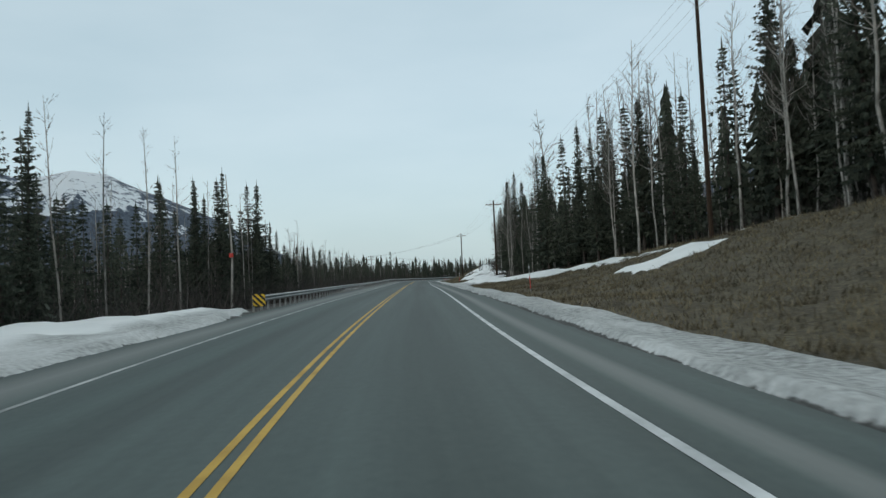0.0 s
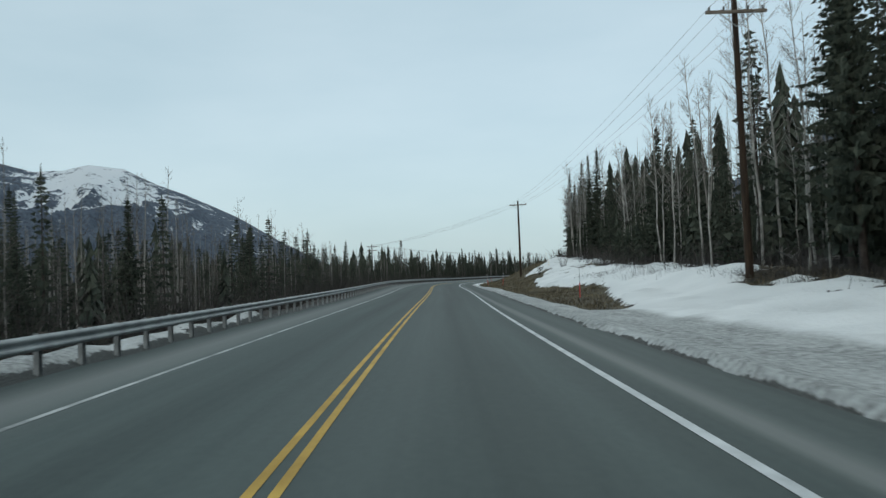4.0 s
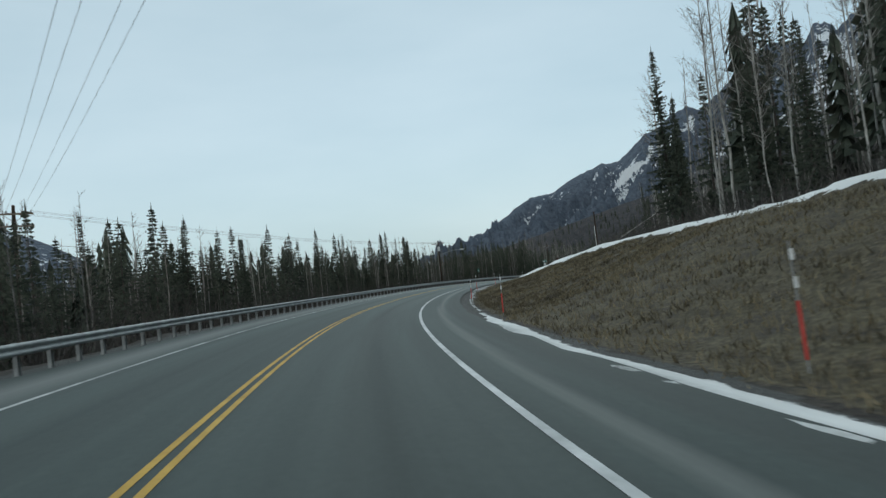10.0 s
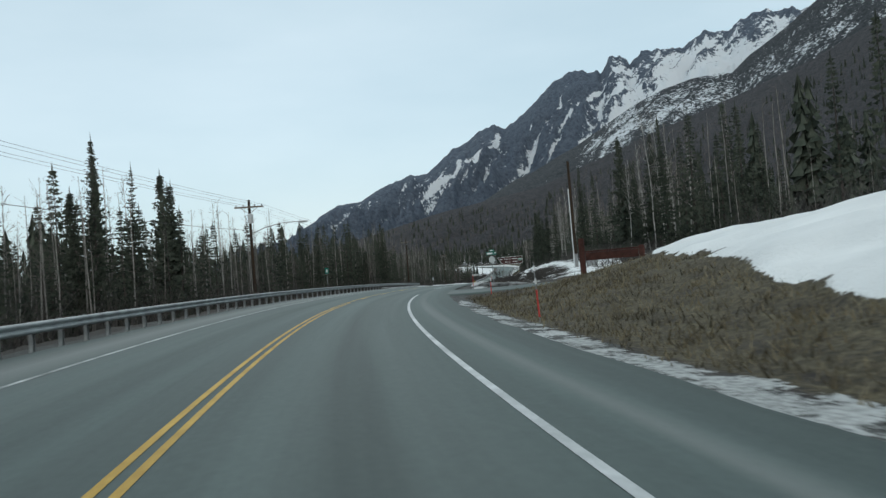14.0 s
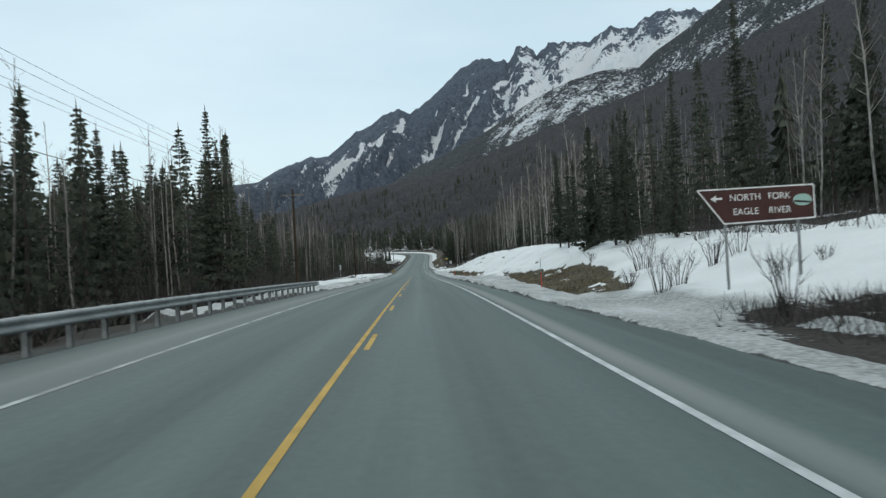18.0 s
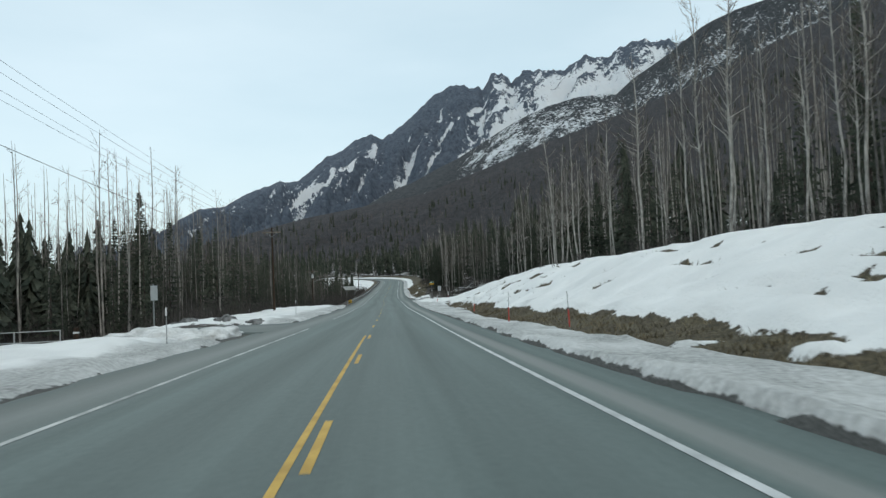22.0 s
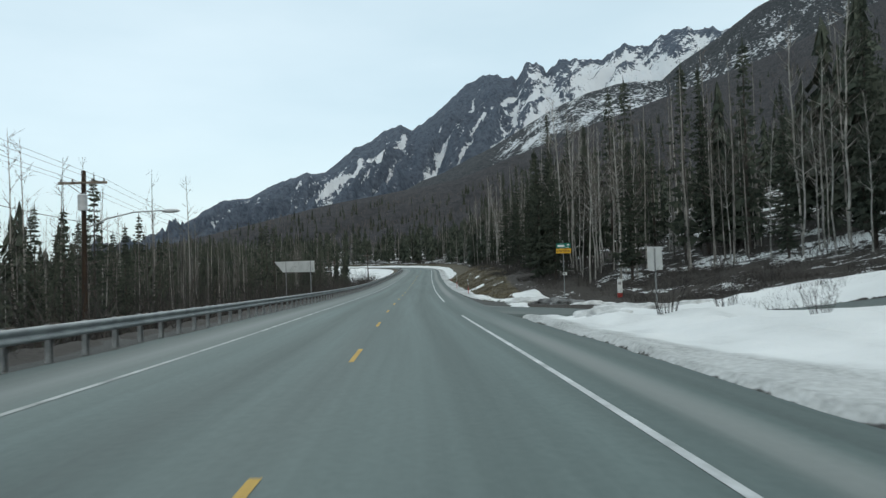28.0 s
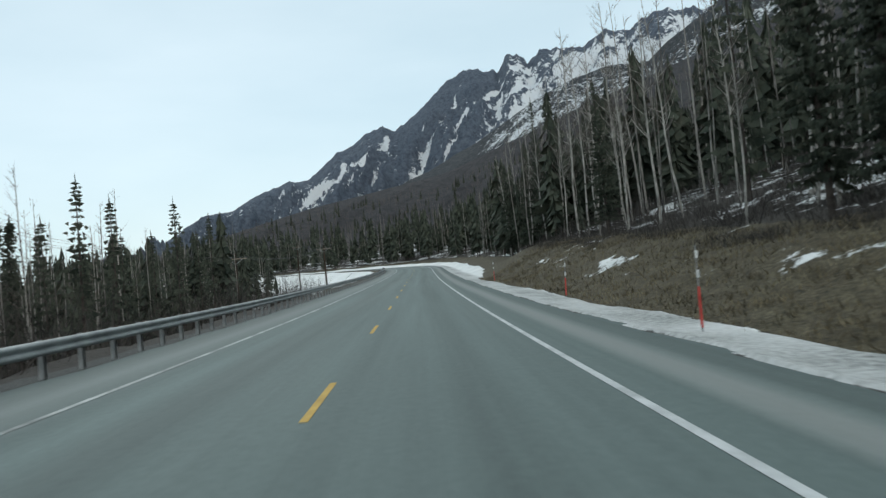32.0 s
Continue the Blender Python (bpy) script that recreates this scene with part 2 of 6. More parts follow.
# the bank on the right: foot, crest offset and crest height
FOOT_R = [(-60, 9.0), (60, 9.0), (95, 9.0), (160, 9), (205, 8.0), (230, 7.2), (330, 7.0), (350, 8), (430, 8.5), (560, 8), (640, 8), (700, 7.2), (1100, 8)]
CREST_O = [(-60, 24), (60, 24), (95, 18), (110, 15), (150, 15), (170, 17), (200, 19), (230, 19), (330, 20), (350, 20), (365, 18), (430, 18), (500, 18), (560, 17), (600, 16), (640, 16), (690, 13.5), (740, 13.5), (790, 13.5), (815, 12.5), (1100, 12.5)]
CREST_H = [(-60, 4.8), (15, 4.5), (40, 3.7), (60, 2.9), (75, 2.0), (90, 1.2), (108, 0.6), (124, 1.1), (145, 1.1), (165, 1.5), (182, 2.0), (192, 2.5), (206, 2.9), (224, 3.7), (240, 3.4), (262, 3.0), (312, 2.8), (335, 2.65), (346, 2.2), (354, 1.3), (360, 0.2), (371, 0.1), (378, 0.4), (390, 0.8), (399, 1.2), (429, 1.75), (459, 2.4), (483, 2.8), (500, 3.0), (520, 3.6), (566, 3.7), (587, 3.0), (605, 2.3), (620, 1.3), (632, 0.55), (643, 0.0), (654, -0.15), (679, -0.1), (690, 0.9), (714, 1.9), (740, 1.7), (760, 2.2), (795, 2.6), (815, 1.2), (1100, 0.9)]
RISE_R = [(-60, 0.10), (150, 0.08), (250, 0.12), (350, 0.06), (430, 0.08), (600, 0.06), (640, 0.22), (760, 0.25), (1100, 0.1)]
# the left: edge of the fill, depth of the low ground
DROP_L = [(-60, -1.5), (20, -1.8), (45, -3.0), (436, -3.2), (456, -1.6), (490, -0.8), (600, -0.8), (625, -2.2), (650, -3.5), (820, -3.8), (1100, -4.5)]
EDGE_L = [(-60, 13), (30, 12), (45, 7.4), (446, 7.4), (460, 13), (610, 15), (628, 7.6), (1100, 7.6)]


SIDE_ROADS = ((360, 371, 0.0, 45, 1), (661, 671.5, -1.65, 26, 1), (525.5, 538, 0.0, 30, -1))


def on_side_road(s, o, soft=1.5):
    """How far a place lies on the mouth of a side road, 0 to 1."""
    v = 0
    for a, b, slope, far, sgn in SIDE_ROADS:
        w = np.clip(o * sgn - 3.7, 0, 26)
        wide = 7 * np.exp(-w / 1.6)
        m = s - slope * w
        inside = smooth(a - wide - soft, a - wide, m) * (1 - smooth(b + wide, b + wide + soft, m)) * smooth(3, 4.5, o * sgn) * (1 - smooth(far, far + 6, o * sgn))
        v = np.maximum(v, inside)
    return v


def ground_height(s, o):
    """Height over the centre line of the ground at s along and o to the right."""
    s, o = np.broadcast_arrays(np.asarray(s, float), np.asarray(o, float))
    fall = -np.interp(s, GRID, FALL) * np.clip(o, -7, 7) * (1 - smooth(10, 40, np.abs(o)))
    foot, co, ch = knots(s, FOOT_R), knots(s, CREST_O), knots(s, CREST_H)
    rise = knots(s, RISE_R)
    right = np.where(o > foot, ch * smooth(0, 1, np.clip((o - foot) / (co - foot), 0, 1) * 0.92 + 0.0) / smooth(0, 1, 0.92), 0)
    past = np.clip(o - co, 0, None)
    right = right + np.where(o > co, rise * np.minimum(past, 100), 0)
    edge, drop = knots(s, EDGE_L), knots(s, DROP_L)
    left = np.where(-o > edge, drop * smooth(0, 1, np.clip((-o - edge) / 9.0, 0, 1)), 0)
    left = left - 0.02 * np.clip(-o - 40, 0, 600)
    ditch = -0.12 * smooth(5.4, 6.2, np.abs(o)) * (1 - smooth(7.5, 9.5, np.abs(o)))
    rough = ripple(s, o, 3, 8) * 0.2 * smooth(6.2, 9, np.abs(o)) + ripple(s, o, 0, 3) * 0.5 * smooth(12, 40, np.abs(o))
    level = 1 - on_side_road(s, o)
    return fall + np.where(o > 0, right, left) + (ditch + rough) * level - 0.08 * (1 - level)


def place(s, o, up=0.0):
    """World place on the ground, or up metres over it, at s along and o to the right of the centre line."""
    x, y, z, h = line_at(s)
    o = np.asarray(o, float)
    near = np.clip(o, -95, 130)
    far = o - near
    hm = 0.35
    return np.stack([x + np.cos(h) * near + math.cos(hm) * far, y - np.sin(h) * near - math.sin(hm) * far, z + ground_height(s, o) + up], -1)


def deck(s, o, up=0.0):
    """World place on the paved road."""
    x, y, z, h = line_at(s)
    return np.stack([x + np.cos(h) * o, y - np.sin(h) * o, z - np.interp(s, GRID, FALL) * o + up], -1)


# ---- building helpers ----
def mesh_of(name, verts, faces, mats, smooth_shade=False, index=None):
    me = bpy.data.meshes.new(name)
    verts = np.asarray(verts, np.float32)
    faces = np.asarray(faces, np.int32)
    n = faces.shape[1]
    me.vertices.add(len(verts))
    me.vertices.foreach_set("co", verts.ravel())
    me.loops.add(faces.size)
    me.loops.foreach_set("vertex_index", faces.ravel())
    me.polygons.add(len(faces))
    me.polygons.foreach_set("loop_start", np.arange(0, faces.size, n, dtype=np.int32))
    me.polygons.foreach_set("use_smooth", np.full(len(faces), smooth_shade))
    for mat in (mats if isinstance(mats, (list, tuple)) else [mats]):
        me.materials.append(mat)
    if index is not None:
        me.polygons.foreach_set("material_index", np.asarray(index, np.int32))
    me.update(calc_edges=True)
    me.validate()
    return me


def attribute(me, name, values):
    at = me.attributes.new(name, "FLOAT", "POINT")
    at.data.foreach_set("value", np.asarray(values, np.float32).ravel())


def part(name, data, parent, label=""):
    """One mesh (a bmesh or a ready mesh) under a thing or a part."""
    if isinstance(data, tuple):
        bm, mat = data
        me = bpy.data.meshes.new(name)
        bm.to_mesh(me)
        bm.free()
        me.materials.append(mat)
        data = me
    ob = new(name, data)
    ob.parent = parent
    if label:
        ob["label"] = label
    return ob


def sheet(rows, cols):
    """Quads of a grid with that many rows and columns of vertices."""
    i = np.arange(rows - 1)[:, None] * cols + np.arange(cols - 1)[None, :]
    return np.stack([i, i + 1, i + cols + 1, i + cols], -1).reshape(-1, 4)


def tube(points, radii, sides=6, closed_tip=True):
    """Vertices and triangles of a tapered tube through the points."""
    points, radii = np.asarray(points, float), np.asarray(radii, float)
    d = np.gradient(points, axis=0)
    d /= np.linalg.norm(d, axis=1)[:, None] + 1e-9
    ref = np.where(np.abs(d[:, 2:3]) > 0.9, [[1.0, 0, 0]], [[0, 0, 1.0]])
    a = np.cross(d, ref)
    a /= np.linalg.norm(a, axis=1)[:, None] + 1e-9
    b = np.cross(d, a)
    ang = np.arange(sides) * 2 * math.pi / sides
    v = points[:, None] + radii[:, None, None] * (a[:, None] * np.cos(ang)[None, :, None] + b[:, None] * np.sin(ang)[None, :, None])
    n = len(points)
    i = np.arange(n - 1)[:, None] * sides + np.arange(sides)[None]
    j = np.arange(n - 1)[:, None] * sides + (np.arange(sides)[None] + 1) % sides
    f = np.concatenate([np.stack([i, j, j + sides], -1).reshape(-1, 3), np.stack([i, j + sides, i + sides], -1).reshape(-1, 3)])
    return v.reshape(-1, 3), f


def join(pieces):
    vs, fs, n = [], [], 0
    for v, f in pieces:
        vs.append(v)
        fs.append(np.asarray(f) + n)
        n += len(v)
    return np.concatenate(vs), np.concatenate(fs)


def box_bm(sx, sy, sz, at=(0, 0, 0), bevel=0.0):
    bm = bmesh.new()
    bmesh.ops.create_cube(bm, size=1, matrix=Matrix.Translation(at) @ Matrix.Diagonal((sx, sy, sz, 1)))
    if bevel:
        bmesh.ops.bevel(bm, geom=bm.edges[:], offset=bevel, segments=2, affect="EDGES")
    return bm


def rod_bm(r1, r2, length, sides=10, m=None):
    bm = bmesh.new()
    bmesh.ops.create_cone(bm, cap_ends=True, segments=sides, radius1=r1, radius2=r2, depth=length, matrix=(m or Matrix()) @ Matrix.Translation((0, 0, length / 2)))
    return bm


# ---- ground ----
FURROW_SLANT, FURROW_STEP = 0.65, 0.46


def cover_material():
    """Ground: forest litter, dry grass, gravel and old snow, blended by what lies where."""
    mat = bpy.data.materials.new("thawing_ground")
    mat.use_nodes = True
    nt = mat.node_tree
    bsdf = nt.nodes["Principled BSDF"]

    def node(kind, **kw):
        nd = nt.nodes.new(kind)
        for key, value in kw.items():
            if key in nd.inputs:
                nd.inputs[key].default_value = value
        return nd

    def link(a, b):
        nt.links.new(a, b)

    def ramp(fac, p0, c0, p1, c1):
        r = node("ShaderNodeValToRGB")
        r.color_ramp.elements[0].position, r.color_ramp.elements[0].color = p0, (*c0, 1)
        r.color_ramp.elements[1].position, r.color_ramp.elements[1].color = p1, (*c1, 1)
        link(fac, r.inputs[0])
        return r.outputs[0]

    def mix(fac, a, b):
        mx = node("ShaderNodeMix")
        mx.data_type = "RGBA"
        link(fac, mx.inputs[0])
        link(a, mx.inputs["A"])
        link(b, mx.inputs["B"])
        return mx.outputs["Result"]

    tc = node("ShaderNodeTexCoord")

    def noise_at(scale, detail=6.0, rough=0.55):
        nz = node("ShaderNodeTexNoise", Scale=scale, Detail=detail, Roughness=rough)
        link(tc.outputs["Object"], nz.inputs["Vector"])
        return nz.outputs[0]

    big, mid, fine, tiny = noise_at(0.25), noise_at(1.1, 8.0, 0.62), noise_at(7.0), noise_at(30.0)

    run = node("ShaderNodeCombineXYZ")
    for k, nm in enumerate(("along", "across")):
        src = node("ShaderNodeAttribute")
        src.attribute_name = nm
        link(src.outputs["Fac"], run.inputs[k])
    drawn_out = node("ShaderNodeTexNoise", Scale=1.0, Detail=6.0, Roughness=0.6)
    link(run.outputs[0], drawn_out.inputs["Vector"])

    def masked(name, soft):
        at = node("ShaderNodeAttribute")
        at.attribute_name = name
        a = node("ShaderNodeMath")
        a.operation = "MULTIPLY_ADD"
        a.inputs[1].default_value = 0.85
        link(mid, a.inputs[0])
        link(at.outputs["Fac"], a.inputs[2])
        b = node("ShaderNodeMath")
        b.operation = "MULTIPLY_ADD"
        b.inputs[1].default_value = 0.35
        link(fine, b.inputs[0])
        link(a.outputs[0], b.inputs[2])
        d = node("ShaderNodeMath")
        d.operation = "MULTIPLY_ADD"
        d.inputs[1].default_value = 0.5
        link(drawn_out.outputs[0], d.inputs[0])
        link(b.outputs[0], d.inputs[2])
        b = d
        mr = node("ShaderNodeMapRange")
        mr.inputs["From Min"].default_value, mr.inputs["From Max"].default_value = 1.35 - soft, 1.35 + soft
        link(b.outputs[0], mr.inputs["Value"])
        return mr.outputs[0]

    litter = ramp(fine, 0.3, (0.018, 0.016, 0.014), 0.75, (0.066, 0.057, 0.049))
    grass_col = mix(mid, ramp(fine, 0.3, (0.036, 0.030, 0.020), 0.76, (0.20, 0.166, 0.108)), ramp(fine, 0.35, (0.034, 0.031, 0.019), 0.72, (0.16, 0.144, 0.085)))
    worn = ramp(drawn_out.outputs[0], 0.35, (0.50, 0.46, 0.42), 0.62, (1.0, 1.0, 1.0))
    patchy = node("ShaderNodeMix")
    patchy.data_type, patchy.blend_type = "RGBA", "MULTIPLY"
    patchy.inputs[0].default_value = 0.85
    link(grass_col, patchy.inputs["A"])
    link(worn, patchy.inputs["B"])
    grass_col = patchy.outputs["Result"]
    # raked furrows slanting up the bank
    turned = node("ShaderNodeMath")
    turned.operation = "MULTIPLY_ADD"
    run_across = node("ShaderNodeSeparateXYZ")
    link(run.outputs[0], run_across.inputs[0])
    turned.inputs[1].default_value = -FURROW_SLANT / 1.5
    link(run_across.outputs[1], turned.inputs[0])
    span = node("ShaderNodeMath")
    span.operation = "MULTIPLY"
    span.inputs[1].default_value = 1 / 0.45
    link(run_across.outputs[0], span.inputs[0])
    link(span.outputs[0], turned.inputs[2])
    phase = node("ShaderNodeMath")
    phase.operation = "MULTIPLY_ADD"
    phase.inputs[1].default_value = 2 * math.pi / FURROW_STEP
    link(turned.outputs[0], phase.inputs[0])
    link(mid, phase.inputs[2])
    comb = node("ShaderNodeMath")
    comb.operation = "SINE"
    link(phase.outputs[0], comb.inputs[0])
    furrow = node("ShaderNodeAttribute")
    furrow.attribute_name = "furrow"
    deep = node("ShaderNodeMath")
    deep.operation = "MULTIPLY"
    link(comb.outputs[0], deep.inputs[0])
    link(furrow.outputs["Fac"], deep.inputs[1])
    soil = node("ShaderNodeMapRange")
    soil.inputs["From Min"].default_value, soil.inputs["From Max"].default_value = 0.1, -0.8
    link(deep.outputs[0], soil.inputs["Value"])
    bare_soil = ramp(fine, 0.3, (0.022, 0.019, 0.013), 0.75, (0.07, 0.06, 0.038))
    grass_col = mix(soil.outputs[0], grass_col, bare_soil)
    gravel = ramp(tiny, 0.35, (0.03, 0.032, 0.031), 0.7, (0.115, 0.118, 0.112))
    clean = ramp(big, 0.3, (0.68, 0.695, 0.69), 0.7, (0.82, 0.83, 0.82))
    dirty = ramp(fine, 0.28, (0.14, 0.145, 0.14), 0.68, (0.47, 0.485, 0.475))
    grime = node("ShaderNodeAttribute")
    grime.attribute_name = "grime"
    snow = mix(grime.outputs["Fac"], clean, dirty)
    base = mix(masked("grass", 0.10), litter, grass_col)
    base = mix(masked("gravel", 0.10), base, gravel)
    snow_mask = masked("snow", 0.035)
    base = mix(snow_mask, base, snow)
    link(base, bsdf.inputs["Base Color"])
    bsdf.inputs["Roughness"].default_value = 0.85
    bsdf.inputs["Specular IOR Level"].default_value = 0.2
    bp = node("ShaderNodeBump", Strength=0.55, Distance=0.12)
    hsum = node("ShaderNodeMath")
    hsum.operation = "MULTIPLY_ADD"
    hsum.inputs[1].default_value = 0.8
    link(snow_mask, hsum.inputs[0])
    link(fine, hsum.inputs[2])
    ridged = node("ShaderNodeMath")
    ridged.operation = "MULTIPLY_ADD"
    ridged.inputs[1].default_value = 0.5
    link(deep.outputs[0], ridged.inputs[0])
    link(hsum.outputs[0], ridged.inputs[2])
    link(ridged.outputs[0], bp.inputs["Height"])
    link(bp.outputs[0], bsdf.inputs["Normal"])
    return mat


M_GROUND = cover_material()


def band(o, a, b, soft=1.0):
    return smooth(a - soft, a + soft * 0.2, o) * (1 - smooth(b - soft * 0.2, b + soft, o))


def lip_at(s):
    """How far from the centre line the ploughed snow begins on the right."""
    return knots(s, [(-60, 5.3), (30, 5.25), (60, 5.12), (70, 5.1), (160, 5.4), (168, 5.35), (195, 5.5), (222, 5.6), (250, 5.9), (262, 6.4), (285, 6.5), (300, 6.1), (314, 5.85), (345, 5.9), (374, 7.6), (381, 7.3), (386, 7.1), (396, 6.4), (410, 5.7), (424, 5.3), (436, 5.2), (472, 5.1), (540, 5.25), (600, 5.5), (640, 6.1), (655, 6.2), (676, 8.0), (680, 7.7), (683, 7.2), (688, 6.7), (697, 6.1), (706, 6.1), (720, 5.7), (1100, 5.9)])


def covers(s, o):
    """How much snow, grass, gravel and grime lies at s, o; about 0.5 is where it comes and goes."""
    foot, co = knots(s, FOOT_R), knots(s, CREST_O)
    wild, slow = cloudy(s / 4.0, o / 2.0, 4), cloudy(s / 17.0 + 9, o / 6.0, 3)
    n2 = cloudy(s / 9.0, o / 6.0 + 3, 4)
    snow = np.full(s.shape, 0.0)
    # edge of ploughed snow beside the near shoulder: from, to
    lip = lip_at(s) + 0.12 * cloudy(s / 3.0, s * 0 + 2.5, 3)
    far_lip = knots(s, [(-60, 6.9), (40, 6.9), (50, 6.7), (64, 6.5), (78, 6.6), (88, 7.5), (100, 9.5), (120, 9), (135, 7.6), (160, 7.0), (176, 7.1), (195, 6.6), (218, 6.4), (240, 6.35), (262, 6.7), (270, 6.66), (285, 6.85), (300, 6.6), (316, 6.85), (345, 6.7), (356, 6.0), (362, 5.2), (374, 8.4), (384, 8.3), (396, 7.6), (412, 7.0), (424, 6.9), (434, 7.5), (452, 7.9), (472, 8.8), (490, 7.6), (510, 7.7), (538, 7.2), (546, 7.7), (560, 8.2), (600, 8.6), (640, 9.0), (652, 8.5), (656, 6.3), (676, 9.2), (683, 8.6), (690, 7.8), (700, 7.55), (718, 7.3), (760, 7.3), (790, 7.0), (815, 9.5), (1100, 10.5)]) + 0.35 * slow
    snow = np.maximum(snow, knots(s, [(-60, 0.9), (155, 0.85), (170, 0.8), (255, 0.78), (266, 0.66), (280, 0.62), (288, 0.5), (305, 0.5), (312, 0.55), (340, 0.52), (374, 0.85), (390, 0.8), (412, 0.75), (430, 0.9), (1100, 0.9)]) * smooth(lip - 0.18, lip + 0.04, o) * (1 - smooth(far_lip - 0.25, far_lip + 0.65, o)))
    # snow fields on the bank
    field = knots(s, [(-60, 0), (70, 0), (86, 0.25), (100, 0.9), (120, 0.9), (140, 0.85), (152, 0.5), (162, 0.0), (400, 0), (412, 0.8), (440, 1.15), (500, 1.2), (640, 1.2), (654, 1.2), (660, 0), (1100, 0)])
    open_bank = smooth(535, 552, s) * (1 - smooth(584, 602, s))
    strip = knots(s, [(-60, 0), (422, 0.0), (430, 1), (456, 1), (468, 0.75), (482, 0.9), (487, 0.1), (491, 0.9), (508, 1.0), (522, 0.95), (540, 0.95), (576, 0.85), (600, 0.45), (612, 0), (1100, 0)])
    bare_from = knots(s, [(420, 7.3), (432, 7.5), (450, 8.3), (472, 9.1), (482, 9.1), (492, 7.5), (518, 8.0), (540, 7.6), (560, 8.1), (600, 9.0)])
    bare_to = knots(s, [(420, 9.0), (430, 10.6), (440, 12.0), (450, 12.6), (462, 11.3), (472, 10.2), (482, 10.3), (492, 9.0), (506, 10.3), (540, 9.7), (560, 10.2), (600, 10.0)])
    low_bare = strip * band(o, bare_from, bare_to + 0.5 * slow, 0.5) * (0.95 + (0.9 - 0.35 * smooth(510, 525, s)) * wild)
    high_bare = (0.75 * smooth(440, 452, s) + 0.15 * open_bank) * band(o, co - 6.0, co - 0.4, 1.3) * np.clip(-0.12 + 0.34 * open_bank + 2.2 * cloudy(s / 3.4 + 0.45 * o, o / 0.9, 4), 0, 1)
    snow = np.maximum(snow, field * band(o, 7.0, co + 5, 2.0) - 1.3 * low_bare - 1.3 * high_bare + 0.10 * wild * (field > 0.2))
    snow = snow - 0.85 * band(s, 121, 165, 3.0) * band(o, 7.3, 8.4 + 3.6 * smooth(118, 150, s), 0.8) * (0.85 + 0.5 * wild)
    # snow lying along the crest and reaching down the bank from it
    crest = knots(s, [(-60, 0.5), (40, 0.52), (62, 0.56), (74, 0.9), (160, 0.9), (175, 1.0), (200, 1.0), (225, 0.9), (262, 0.8), (300, 0.9), (345, 1.0), (374, 0.7), (386, 0.35), (408, 0.4), (420, 0.85), (430, 0.9), (640, 0.5), (690, 0.35), (760, 0.3), (790, 0.4), (815, 0.75), (1100, 0.7)])
    reach = knots(s, [(-60, 23.5), (42, 23), (55, 19), (66, 17.2), (74, 13.6), (82, 12.0), (91, 9.5), (100, 8), (140, 13), (158, 10.8), (172, 11.0), (177, 11.6), (183, 13.5), (192, 14.5), (199, 12.8), (206, 13.4), (215, 18.2), (262, 18.6), (290, 18.3), (305, 16), (314, 12), (320, 11.1), (326, 12.4), (333, 13.6), (346, 15.8), (358, 18), (430, 18), (1100, 18)])
    snow = np.maximum(snow, crest * band(o, reach + 0.9 * slow + 0.5 * wild, np.minimum(co + 4, reach + knots(s, [(-60, 1.2), (62, 1.1), (72, 1.9), (80, 3.2), (86, 6), (100, 30), (1100, 30)])), 0.9) + 0.1 * wild)
    snow = snow - 0.75 * band(s, 168, 208, 4.0) * band(o, 12.8, 18.5, 1.0) * np.clip(-0.15 + 2.4 * cloudy(s / 5.0 + 0.4 * o, o / 1.1 + 5, 4), 0, 1)
    snow = np.maximum(snow, 0.95 * band(s + 0.6 * wild, 42.5, 47.5, 1.5) * band(o, 13.8, 18.5, 0.8))
    snow = np.maximum(snow, np.where(o > co + 2, 0.30 + 0.10 * smooth(630, 650, s) + 0.10 * smooth(374, 380, s) * (1 - smooth(430, 445, s)) + 0.34 * n2, 0))
    snow = np.maximum(snow, np.where((s > 680) & (s < 780) & (o > 9.5), 0.24 + 0.36 * cloudy(s / 5.0, o / 2.0 + 8, 3), 0))
    snow = np.maximum(snow, 0.9 * band(s, 716.5, 720, 1.0) * band(o, 7.5, 9.2, 0.6) + 0.15 * wild)
    snow = np.maximum(snow, 0.95 * band(s, 679.5, 686, 1.0) * band(o, 9.4, 11.4, 0.6) + 0.15 * wild)
    snow = snow - 0.45 * band(s, 377, 410, 3.0) * band(o, 8.4, 15.5, 1.0) * (0.75 + 0.5 * wild)
    snow = np.maximum(snow, band(s, 377, 412, 2.0) * band(o, 8.6, 22, 1.0) * (0.22 + 0.05 * np.clip(o - 9, 0, 8) + 0.55 * cloudy(s / 3.2 + 7, o / 1.6, 3)))
    # the other side of the road
    left = knots(s, [(-60, 1), (38, 1), (43, 0.35), (60, 0.2), (444, 0.25), (453, 1), (515, 1), (518, 0.0), (539, 0.0), (543, 1), (612, 1), (626, 0.25), (760, 0.2), (1100, 0.2)])
    snow = np.maximum(snow, np.where(o < 0, left * band(-o, knots(s, [(-60, 5.7), (30, 5.8), (50, 7.4), (446, 7.4), (458, 6.2), (620, 6.3), (630, 7.6), (1100, 7.5)]) + 0.3 * slow, knots(s, EDGE_L) + 2, 0.5), 0))
    snow = np.maximum(snow, np.where(o < -12, 0.12 + 0.34 * n2, 0))
    snow = np.maximum(snow, np.where((o < 0) & (s > 88) & (s < 128), 0.95 * band(-o, 14, 22, 2.0), 0))
